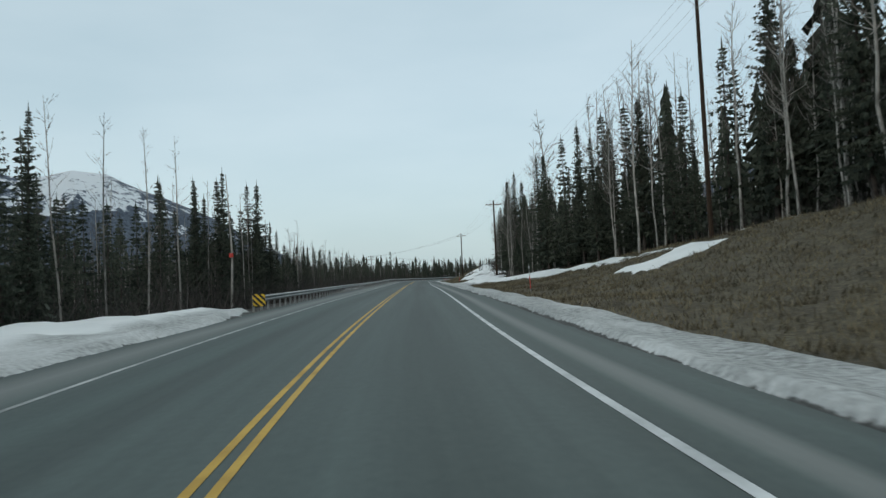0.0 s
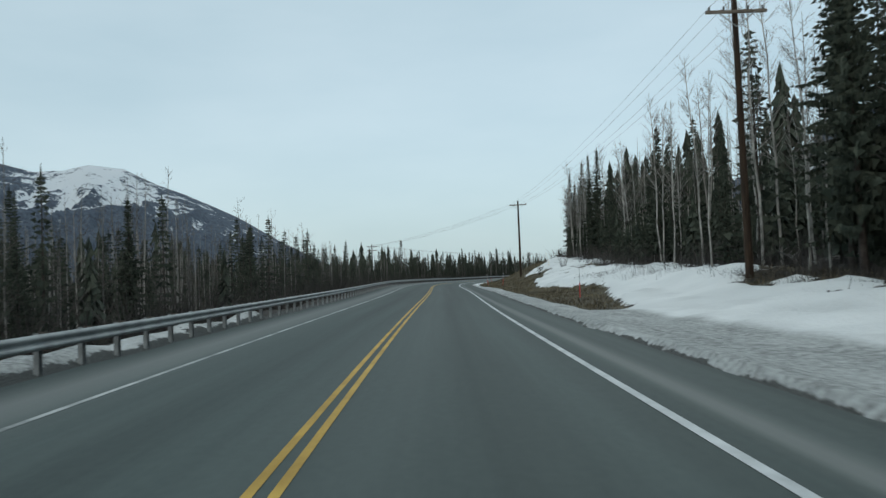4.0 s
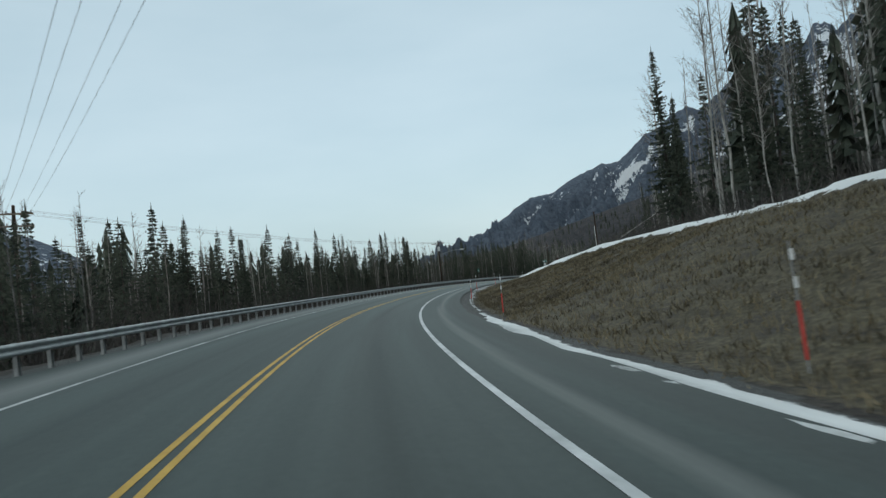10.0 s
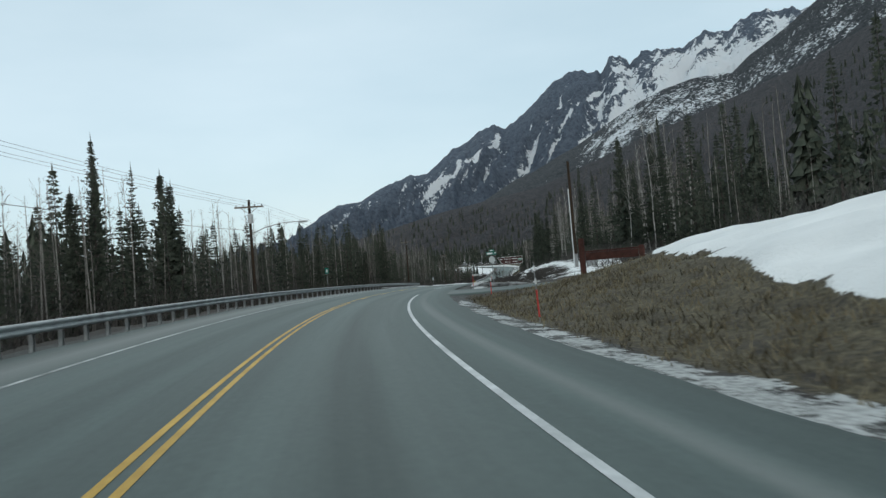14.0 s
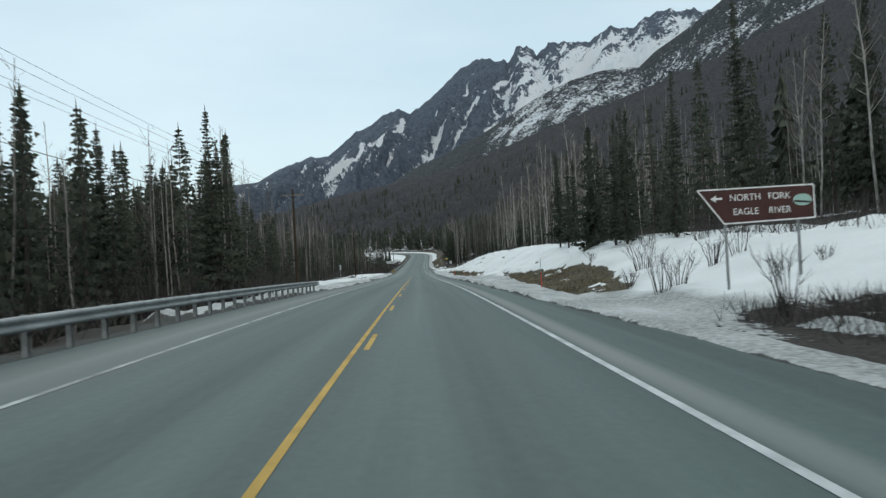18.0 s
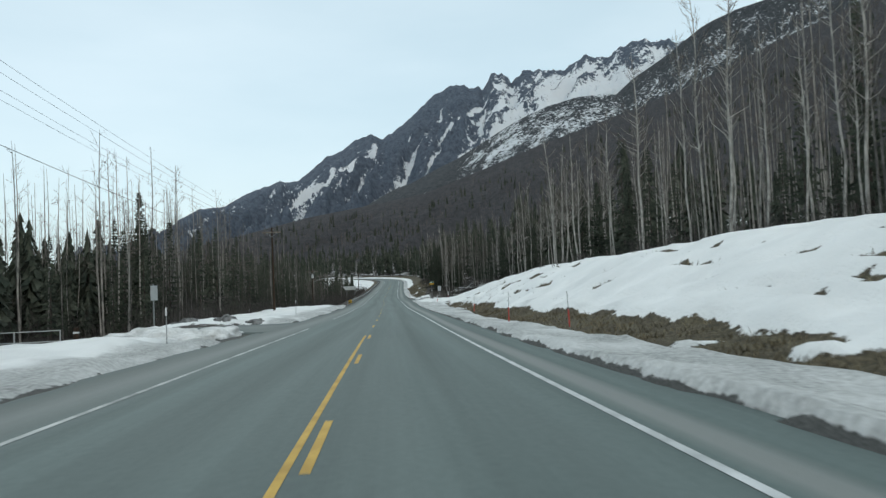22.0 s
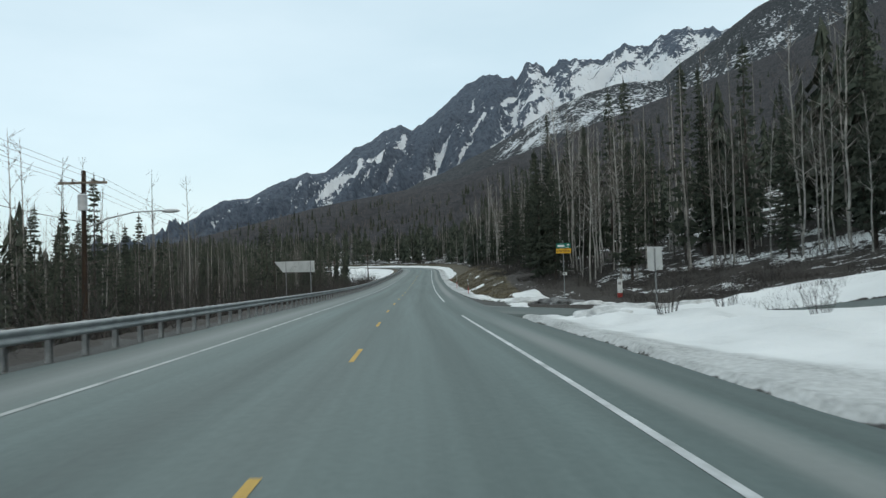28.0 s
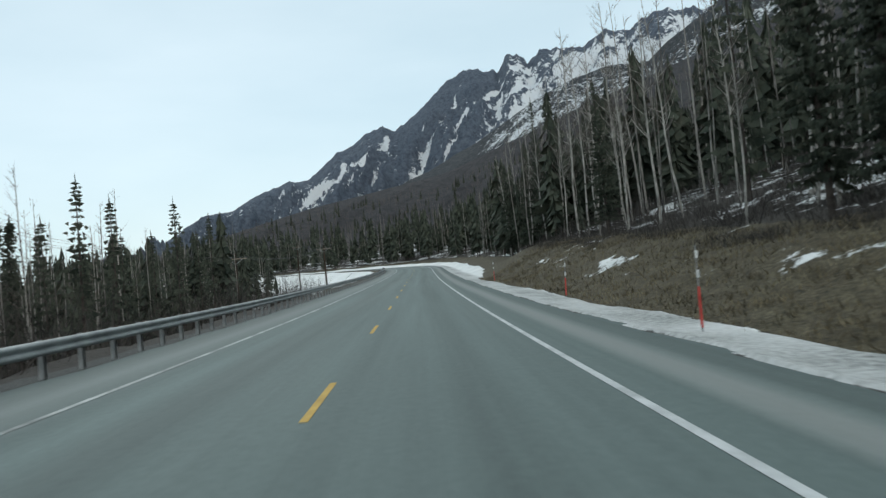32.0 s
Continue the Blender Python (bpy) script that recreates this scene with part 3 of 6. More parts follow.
    snow = np.maximum(snow, np.where((o < 0) & ((s > 100) & (s < 126) | (s > 418) & (s < 446)), 0.75 * band(-o, 6.9, 7.9, 0.3) + 0.2 * wild, 0))
    snow = np.maximum(snow, np.where((o < 0) & (s > 785), 0.95 * band(-o, 9.5, 32, 1.5), 0))
    # dark litter instead of snow under the trees, edge fitted to the camera's view
    shade = knots(s, [(-60, 99), (70, 99), (84, 17.5), (89, 15), (92, 12), (97, 11.3), (108, 12.0), (125, 14), (140, 17.5), (160, 18.5), (172, 16.5), (180, 17), (190, 19.3), (225, 19.8), (238, 24), (250, 99), (1100, 99)])
    snow = snow - 0.7 * smooth(shade - 0.7, shade + 1.3, o + 2.2 * wild + 0.8 * slow) * (1 - 0.5 * smooth(0.2, 0.5, n2))
    # bare where the side roads join
    for a, b, slope, far, sgn in SIDE_ROADS:
        v = np.clip(o * sgn - 3.7, 0, 26)
        wide = 7 * np.exp(-v / 1.6)
        snow = snow * (1 - band(s - slope * v, a - wide, b + wide, 0.8) * band(o * sgn, 3, far, 0.6))
    grassy = knots(s, [(-60, 1), (80, 1), (100, 0.4), (160, 0.75), (195, 0.68), (225, 0.62), (320, 0.62), (345, 0.7), (360, 0.3), (374, 0.2), (408, 0.15), (425, 0.7), (600, 0.8), (640, 0.3), (676, 0.0), (684, 0.7), (690, 0.9), (740, 1), (1100, 0.8)])
    grass = np.where(o > 0, grassy * band(o, 7.0, np.minimum(co + 1.5, knots(s, [(660, 30), (680, 9.8), (700, 10.8), (720, 12), (735, 15), (800, 15)])), 0.6), np.where(s > 790, 0.9 * band(-o, 6.3, 15.0, 1.5), 0.25 * band(-o, 6.3, 9.0, 1.0)) * 1.0)
    gravel = np.where(np.abs(o) < np.where(o > 0, np.maximum(6.7, lip + 0.15), 7.4) + 0.3 * wild, 0.95, 0.0)
    grime = np.clip(band(o, 4.9, knots(s, [(-60, 8), (100, 8), (190, 7.2), (215, 5.6), (255, 5.6), (275, 7.2), (330, 8), (376, 10), (430, 8.6), (620, 8.4), (640, 6.6), (690, 6.4), (715, 7.2), (1100, 7.2)]), 0.7) * knots(s, [(-60, 0.85), (150, 1.0), (190, 1.0), (410, 0.9), (440, 0.75), (1100, 0.7)]) + band(-o, 5.5, 8.0, 1.0) * 0.75 + 0.4 * wild * (np.abs(o) < 11), 0, 1)
    return snow, grass, gravel, grime


SNOW_DEPTH = 0.28
g_s = np.concatenate([np.arange(-700, -60, 80.0), np.arange(-60, 780, 0.9), np.arange(780, 1160, 5.0), np.arange(1160, 4200, 160.0)])
g_o = np.unique(np.round(np.concatenate([[-4200, -3000, -2000, -1300, -900, -600, -400, -280, -200, -150], np.arange(-130, -40, 10.0), np.arange(-40, -16, 3.0), np.arange(-16, -9, 1.0), np.arange(-9, -5, 0.5), [-4.5, -2, 0, 2, 4.5],
                      np.arange(4.9, 8.5, 0.2), np.arange(8.5, 13.3, 0.4), np.arange(13.3, 27, 0.7), np.arange(27, 60, 3.0), np.arange(60, 131, 10.0), [150, 200, 280, 400, 600, 900, 1300, 2000, 3000, 4200]]), 2))
GS, GO = np.meshgrid(g_s, g_o, indexing="ij")
c_snow, c_grass, c_gravel, c_grime = covers(GS, GO)
covered = np.where(GO > 0, GO > 4.8, GO < -5.9)
depth = SNOW_DEPTH * np.where(GO > 0, knots(GS, [(-60, 0.45), (60, 0.5), (160, 0.4), (200, 0.25), (330, 0.25), (420, 0.5), (470, 1.0), (530, 0.6), (640, 0.8), (690, 0.35), (1100, 0.5)]) + smooth(7.5, 10, GO) * 0.5, 1.0)
lift = depth * smooth(0.48, 0.78, c_snow) * covered * (1 + 0.4 * ripple(GS * 2, GO * 2, 2, 7) + 0.25 * cloudy(GS / 1.9, GO / 0.8, 2)) - 0.06 * ((np.abs(GO) < 5.9) & (c_snow < 0.5))
furrowed = band(GS, 258, 312, 8.0) * band(GO, 7.2, 18, 0.6)
ground_me = mesh_of("ground", place(GS, GO, lift).reshape(-1, 3), sheet(len(g_s), len(g_o))[:, ::-1], M_GROUND, True)
for nm, val in (("along", GS * 0.45), ("across", GO * 1.5), ("snow", c_snow), ("grass", c_grass), ("furrow", furrowed), ("gravel", c_gravel), ("grime", c_grime)):
    attribute(ground_me, nm, val)
ground = tagged(new("ground", ground_me), "thawing roadside ground with dry grass and old snow", "ground", kind="structure")


def road_material():
    """Worn grey asphalt with paler wheel tracks, fine chippings and streaks along the lanes."""
    mat = material("worn_asphalt", (0.088, 0.116, 0.112), (0.106, 0.137, 0.132), 9.0, 0.78, 0.35, fine=70, spec=0.22, bump_distance=0.006)
    nt = mat.node_tree
    bsdf = nt.nodes["Principled BSDF"]
    plain = bsdf.inputs["Base Color"].links[0].from_socket
    lengthwise = nt.nodes.new("ShaderNodeCombineXYZ")
    for k, nm in enumerate(("along", "across")):
        src = nt.nodes.new("ShaderNodeAttribute")
        src.attribute_name = nm
        nt.links.new(src.outputs["Fac"], lengthwise.inputs[k])
    streak = nt.nodes.new("ShaderNodeTexNoise")
    streak.inputs["Scale"].default_value, streak.inputs["Detail"].default_value, streak.inputs["Roughness"].default_value = 1.0, 5, 0.6
    nt.links.new(lengthwise.outputs[0], streak.inputs["Vector"])
    tone = nt.nodes.new("ShaderNodeValToRGB")
    tone.color_ramp.elements[0].position, tone.color_ramp.elements[0].color = 0.3, (0.82, 0.82, 0.82, 1)
    tone.color_ramp.elements[1].position, tone.color_ramp.elements[1].color = 0.7, (1.12, 1.12, 1.11, 1)
    nt.links.new(streak.outputs[0], tone.inputs[0])
    m0 = nt.nodes.new("ShaderNodeMix")
    m0.data_type, m0.blend_type = "RGBA", "MULTIPLY"
    m0.inputs[0].default_value = 1.0
    nt.links.new(plain, m0.inputs["A"])
    nt.links.new(tone.outputs[0], m0.inputs["B"])
    old = m0.outputs["Result"]
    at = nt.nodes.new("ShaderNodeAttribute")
    at.attribute_name = "wear_and_tone"
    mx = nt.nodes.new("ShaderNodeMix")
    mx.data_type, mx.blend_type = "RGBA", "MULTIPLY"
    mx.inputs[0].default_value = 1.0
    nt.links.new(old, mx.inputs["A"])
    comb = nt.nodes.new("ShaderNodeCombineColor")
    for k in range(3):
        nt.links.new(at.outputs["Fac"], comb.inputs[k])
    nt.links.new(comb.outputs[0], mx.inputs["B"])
    dust = nt.nodes.new("ShaderNodeAttribute")
    dust.attribute_name = "dust"
    mx2 = nt.nodes.new("ShaderNodeMix")
    mx2.data_type = "RGBA"
    nt.links.new(dust.outputs["Fac"], mx2.inputs[0])
    nt.links.new(mx.outputs["Result"], mx2.inputs["A"])
    mx2.inputs["B"].default_value = (0.29, 0.298, 0.285, 1)
    nt.links.new(mx2.outputs["Result"], bsdf.inputs["Base Color"])
    return mat


M_ROAD = road_material()
r_s = np.concatenate([np.arange(-60, 760, 2.0), np.arange(760, ROAD_END + 1, 4.0)])
r_o = np.array([-5.9, -5.6, -5.2, -4.6, -4.0, -3.7, -3.3, -2.9, -2.5, -2.1, -1.7, -1.3, -0.9, -0.5, 0, 0.5, 0.9, 1.3, 1.7, 2.1, 2.5, 2.9, 3.3, 3.5, 3.6, 3.72, 3.84, 3.96, 4.08, 4.2, 4.32, 4.5, 4.7, 4.9, 5.1, 5.4, 5.8])
RS, RO = np.meshgrid(r_s, r_o, indexing="ij")
lane = np.abs(RO)
# base tone set by stretch, then pale wheel tracks, dark lane middles and edges
wear_and_tone = knots(RS, [(-60, 0.84), (50, 0.76), (90, 0.70), (160, 0.55), (215, 0.56), (265, 0.70), (350, 1.06), (480, 1.18), (640, 1.30), (800, 1.30)]) * (0.94 + 0.10 * np.exp(-((lane - 0.95) / 0.38) ** 2) + 0.10 * np.exp(-((lane - 2.75) / 0.38) ** 2) - 0.16 * np.exp(-((lane - 1.85) / 0.3) ** 2) + 0.07 * ripple(RS * 0.05, RO * 9, 1, 7) - 0.20 * (lane > 4.9))
dust = np.clip(np.exp(-((RO - knots(RS, [(-60, 4.25), (90, 4.2), (160, 3.85), (220, 4.2), (275, 4.75), (350, 4.3), (400, 3.85), (480, 3.9), (540, 4.1), (640, 4.5), (1100, 4.6)]) - 0.08 * ripple(RS * 0.3, RO, 1, 4)) / knots(RS, [(-60, 0.24), (150, 0.15), (370, 0.2), (400, 0.25), (560, 0.25), (640, 0.34), (1100, 0.34)])) ** 4) * knots(RS, [(-60, 0.5), (150, 0.35), (340, 0.3), (358, 0.1), (388, 0.1), (404, 0.6), (560, 0.6), (640, 0.5), (655, 0.15), (682, 0.2), (700, 0.5), (1100, 0.5)]) + 0.42 * np.exp(-((RO + 4.6) / 0.75) ** 2) + 0.10 * ripple(RS * 0.08, RO * 7, 1, 8), 0, 1)
edge_wave = np.where(np.abs(RO) > 5.5, 0.16 * ripple(RS * 3, RO, 2, 8), 0)
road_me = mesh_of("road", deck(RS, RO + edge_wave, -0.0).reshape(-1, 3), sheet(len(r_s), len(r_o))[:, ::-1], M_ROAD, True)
attribute(road_me, "wear_and_tone", wear_and_tone)
attribute(road_me, "dust", dust)
attribute(road_me, "along", RS * 0.03)
attribute(road_me, "across", RO * 1.6)
road = tagged(new("road", road_me), "worn grey two-lane asphalt highway with paler dusty shoulders", "road", kind="structure")


# ---- paint on the road ----
# lines and dashes are shifted by these to fit the camera's view
PAINT_FIT = [(-60, 0.0), (380, 0.0), (420, -0.08), (700, -0.11), (1000, -0.11)]
DASH_FIT = [(380, 3.2), (395, 2.6), (453, 0.1), (537, -1.2), (640, -1.5), (660, -0.8), (696, -0.5), (722, 0.3), (1000, 0.3)]


def paint(name, a, b, o, width, mat, label, end=None, step=2.0):
    n = max(2, int((b - a) / step) + 1)
    run = np.linspace(a, b, n)
    view_shift = knots(run, PAINT_FIT)
    verts = np.stack([deck(run, o + view_shift + sg * width / 2, 0.006) for sg in (1, -1)], 1).reshape(-1, 3)
    ob = new(name, mesh_of(name, verts, sheet(n, 2), mat, True))
    return tagged(ob, label, "road marking", "painted lines of the highway", "structure")


for a, b in ((-58, 363), (382.5, 655.7), (677.7, ROAD_END)):
    paint("edge_line", a, b, 3.55, 0.115, M_WHITE, "white painted edge line along the driving lane")
for a, b in ((-58, 527), (546, ROAD_END)):
    paint("edge_line", a, b, -3.6, 0.11, M_WORN_WHITE, "worn white painted edge line by the far shoulder")
paint("centre_line", -58, 515.8, -0.1, 0.088, M_YELLOW, "solid yellow centre line, slightly worn")
paint("centre_line", -58, 352, 0.1, 0.088, M_YELLOW, "solid yellow centre line, slightly worn")
dash_first = 2.0 + 12.192 * 29
for i in range(53):
    a = dash_first + i * 12.192
    a += float(knots(a, DASH_FIT))
    o = 0.095 if a < 514.5 else 0.0
    tagged(paint("centre_dash", a, a + 3.05, o, 0.10, M_YELLOW, "short yellow centre dash on the asphalt", step=1.0), group="yellow centre dashes")


# ---- side roads ----
def apron(name, near, far, slope, flare_near, flare_far, side, length, label):
    """A paved mouth of a side road that narrows away from the highway; slope: how it slants along the highway."""
    v = 1.95 + np.linspace(0, 1, 36) ** 1.4 * length
    o = side * (3.7 + v)
    bent = slope * np.minimum(v, 26)
    a, c = near + bent - flare_near * np.exp(-v / 1.6), far + bent + flare_far * np.exp(-v / 1.6)
    u = np.concatenate([[-0.01], np.linspace(0, 1, 9), [1.01]])
    S = a[:, None] * (1 - u) + c[:, None] * u + 0.2 * ripple(o[:, None] * 3 + u * 9, u + o[:, None], 2, 8)
    O = np.repeat(o[:, None], 11, 1)
    P = place(S, O, 0.12)
    w = smooth(6.2, 9.0, np.abs(O))
    P[..., 2] = deck(S, O, 0.008)[..., 2] * (1 - w) + P[..., 2] * w
    P[:, (0, -1), 2] -= 0.5
    me = mesh_of(name, P.reshape(-1, 3), sheet(36, 11) if side < 0 else sheet(36, 11)[:, ::-1], M_ROAD, True)
    attribute(me, "wear_and_tone", 0.88 + 0.08 * ripple(S, O, 1, 6))
    attribute(me, "dust", np.clip(0.10 + 0.2 * ripple(S * 2, O * 2, 0, 6), 0, 1))
    attribute(me, "along", O * 0.05)
    attribute(me, "across", S * 0.9)
    return tagged(new(name, me), label, "side road", kind="structure")


apron("side_road", 360, 371, 0.0, 4, 11, 1, 45, "grey asphalt mouth of a side road")
apron("side_road", 661, 671.5, -1.65, 5, 7, 1, 60, "grey asphalt mouth of a side road between snow banks")
apron("driveway", 525.5, 538, 0.0, 9, 9, -1, 28, "dirty asphalt driveway between ploughed snow banks")


# ---- guardrails ----
def beam_profile():
    """Section of a W-beam: across and up."""
    return np.array([(0.0, -0.155), (0.02, -0.15), (0.075, -0.115), (0.083, -0.085), (0.07, -0.05), (0.015, -0.02), (0.0, 0.0), (0.015, 0.02), (0.07, 0.05), (0.083, 0.085), (0.075, 0.115), (0.02, 0.15), (0.0, 0.155)])


def post_mesh():
    """A steel channel post."""
    bm = bmesh.new()
    for sx, sy, x, y in ((0.012, 0.16, -0.05, 0), (0.10, 0.012, 0, -0.078), (0.10, 0.012, 0, 0.078)):
        bmesh.ops.create_cube(bm, size=1, matrix=Matrix.Translation((x, y, 0.1)) @ Matrix.Diagonal((sx, sy, 1.2, 1)))
    me = bpy.data.meshes.new("post")
    bm.to_mesh(me)
    bm.free()
    me.materials.append(M_POST)
    return me


def block_mesh():
    bm = box_bm(0.13, 0.19, 0.36, (0, 0, 0), 0.01)
    me = bpy.data.meshes.new("spacer_block")
    bm.to_mesh(me)
    bm.free()
    me.materials.append(M_BLOCK)
    return me


POST_ME, BLOCK_ME = post_mesh(), block_mesh()


def guardrail(a, b, offset, label):
    x, y, z, h = line_at(a)
    rail = new("guardrail")
    tagged(rail, label, "guardrail")
    prof = beam_profile()
    run = np.arange(a, b + 0.01, 3.8)
    for i, s0 in enumerate(run[:-1]):
        ss = np.linspace(s0 - 0.12, s0 + 3.93, 5)
        out = 0.004 * (i % 2)
        V = []
        for s in ss:
            base = place(s, offset, 0)
            base[2] = deck(s, -5.9)[2] - 0.12
            hh = line_at(s)[3]
            right = np.array([math.cos(hh), -math.sin(hh), 0])
            V.append(base + right * (prof[:, :1] + out) + np.array([0, 0, 1.0]) * (prof[:, 1:] + 0.68))
        me = mesh_of("rail_panel", np.concatenate(V), sheet(5, len(prof)), M_STEEL, True)
        part("rail_panel", me, rail)
    n = 0
    for s in np.arange(a + 0.1, b, 1.905):
        hh = float(line_at(s)[3])
        base = place(s, offset - 0.22)
        top = float(deck(s, -5.9)[2]) - 0.12
        p = part("post", POST_ME, rail)
        p.matrix_basis = pose(base[0], base[1], top + 0.14, 0, 0, math.degrees(-hh))
        k = part("spacer_block", BLOCK_ME, p)
        k.matrix_basis = pose(0.13, 0, 0.54)
    return rail


RAIL_O = -6.35
rail_one = guardrail(40.6, 451.1, RAIL_O, "long galvanised steel guardrail on posts beside the far shoulder")
rail_two = guardrail(628.6, 905, RAIL_O, "galvanised steel guardrail on posts following the uphill bend")


def arrow_board(s, o, label):
    """A small yellow board with black slanting stripes on the end of the rail."""
    M_Y = material("hazard_yellow", (0.55, 0.34, 0.02), (0.72, 0.47, 0.04), 3, 0.5, 0)
    M_K = material("hazard_black", (0.012, 0.012, 0.012), (0.03, 0.03, 0.03), 3, 0.5, 0)
    P = place(s, o)
    hh = float(line_at(s)[3])
    board = new("hazard_board")
    board.matrix_basis = pose(P[0], P[1], float(deck(s, -5.9)[2]) - 0.1, 0, 0, math.degrees(-hh))
    tagged(board, label, "hazard marker")
    part("panel", (box_bm(0.62, 0.03, 0.62, (0, 0, 0.62), 0.004), M_Y), board)
    h = 0.305
    for k in (-0.6, -0.3, 0.0, 0.3, 0.6):
        # the part of a slanting band that lies on the square panel
        ring = [(k - 0.075 - z, z) for z in np.linspace(-h, h, 15)] + [(k + 0.075 - z, z) for z in np.linspace(h, -h, 15)]
        ring = [(min(h, max(-h, px)), pz) for px, pz in ring]
        bm = bmesh.new()
        bm.faces.new([bm.verts.new((px, -0.019, 0.62 + pz)) for px, pz in ring])
        bmesh.ops.remove_doubles(bm, verts=bm.verts, dist=0.001)
        part("stripe", (bm, M_K), board, "black slanting stripe")
    part("stub_post", (box_bm(0.1, 0.14, 0.6, (0.1, 0.1, 0.2), 0.008), M_POST), board)
    return board


arrow_board(40.2, -6.2, "square yellow hazard board with black slanting stripes on the rail end")
arrow_board(628.1, -6.2, "square yellow hazard board with black slanting stripes on the rail end")


# ---- power line ----
def power_pole(s, o, height, arms=1, turn=0.0, name_label="tall brown wooden power pole with a crossarm and insulators", lean=0.0):
    P = place(s, o)
    hh = float(line_at(s)[3])
    pole = new("power_pole")
    pole.matrix_basis = pose(P[0], P[1], P[2] - 0.1, lean, 0, math.degrees(-hh) + turn)
    tagged(pole, name_label, "power pole", "poles of the power line")
    part("shaft", (rod_bm(0.17, 0.11, height + 0.1, 12), M_POLE), pole)
    for a in range(arms):
        z = height - 0.55 - a * 0.9
        arm = part("crossarm", (box_bm(2.5, 0.1, 0.13, (0, -0.16, z), 0.01), M_ARM), pole, "grey wooden crossarm")
        for x in (-1.1, -0.5, 0.5, 1.1):
            part("insulator", (rod_bm(0.055, 0.035, 0.17, 8, Matrix.Translation((x, -0.16, z + 0.06))), M_GLASSY), arm)
        for sg in (-1, 1):
            v, f = tube([(sg * 0.75, -0.2, z - 0.04), (0, -0.16, z - 0.62)], [0.022, 0.022], 5)
            part("brace", mesh_of("brace", v, f, M_STEEL), arm, "thin steel brace")
    return pole


# along, offset, top over the road, arms, turn
POLES = [(-40, 23, 14.5, 1, 0), (50, 20.5, 18.9, 1, 0), (122, 13.8, 12.45, 1, 0), (206, 12.6, 11.9, 1, -8), (279, -25.3, 10.0, 2, 35), (376, -11.6, 9.1, 1, 10), (482.3, -12.5, 11.0, 1, 0), (588.7, -14.2, 11.4, 1, 0), (661, -15.7, 7.8, 1, 0),
         (747, -22, 7.0, 2, 30), (800, -18.5, 4.9, 1, 20), (850, -15, 6.3, 1, 0), (900, -26, 8, 1, -20)]
pole_tops = []
M_LAMP = material("pale_lamp_housing", (0.42, 0.44, 0.45), (0.58, 0.6, 0.61), 4, 0.45, 0)
for s, o, top, arms, turn in POLES:
    hgt = top - float(ground_height(s, o))
    pl = power_pole(s, o, hgt, arms, turn)
    pole_tops.append((pl.matrix_basis.copy(), hgt))
    if s in (661, 376):
        z0 = hgt - 2.9
        bend = np.array([(0.1, 0, z0), (1.2, -0.1, z0 + 0.45), (2.6, -0.2, z0 + 0.75), (4.2, -0.3, z0 + 0.8)])
        arm = part("lamp_arm", mesh_of("lamp_arm", *tube(bend, [0.04, 0.038, 0.034, 0.03], 7), M_STEEL, True), pl, "curved galvanised lamp arm")
        bm = bmesh.new()
        bmesh.ops.create_uvsphere(bm, u_segments=12, v_segments=8, radius=1, matrix=Matrix.Translation((4.55, -0.32, z0 + 0.76)) @ Matrix.Diagonal((0.48, 0.17, 0.11, 1)))
        part("lamp_head", (bm, M_LAMP), arm, "pale cobra-head street lamp")
        can = part("transformer", (rod_bm(0.24, 0.24, 0.75, 14, Matrix.Translation((0.1, -0.42, hgt - 2.0))), M_LAMP), pl, "grey cylindrical transformer can")
        part("lid", (rod_bm(0.26, 0.16, 0.09, 14, Matrix.Translation((0.1, -0.42, hgt - 1.25))), M_LAMP), can)


def wire(a, b, sag, radius=0.008):
    t = np.linspace(0, 1, 15)[:, None]
    pts = np.array(a)[None] * (1 - t) + np.array(b)[None] * t
    pts[:, 2] -= (4 * sag * t * (1 - t))[:, 0]
    v, f = tube(pts, np.full(15, radius), 4)
    ob = new("power_wire", mesh_of("power_wire", v, f, M_WIRE))
    return tagged(ob, "thin dark overhead wire sagging between the poles", "power wire", "wires of the power line")


for (ma, ha), (mb, hb) in zip(pole_tops[:-1], pole_tops[1:]):
    for x in (-1.1, -0.5, 0.5, 1.1):
        wire(ma @ Vector((x, -0.16, ha - 0.34)), mb @ Vector((x, -0.16, hb - 0.34)), 0.9)
    if ma.translation.x < 0 or ma.translation.y > 300:
        wire(ma @ Vector((0, 0, ha - 2.6)), mb @ Vector((0, 0, hb - 2.6)), 1.0, 0.014)


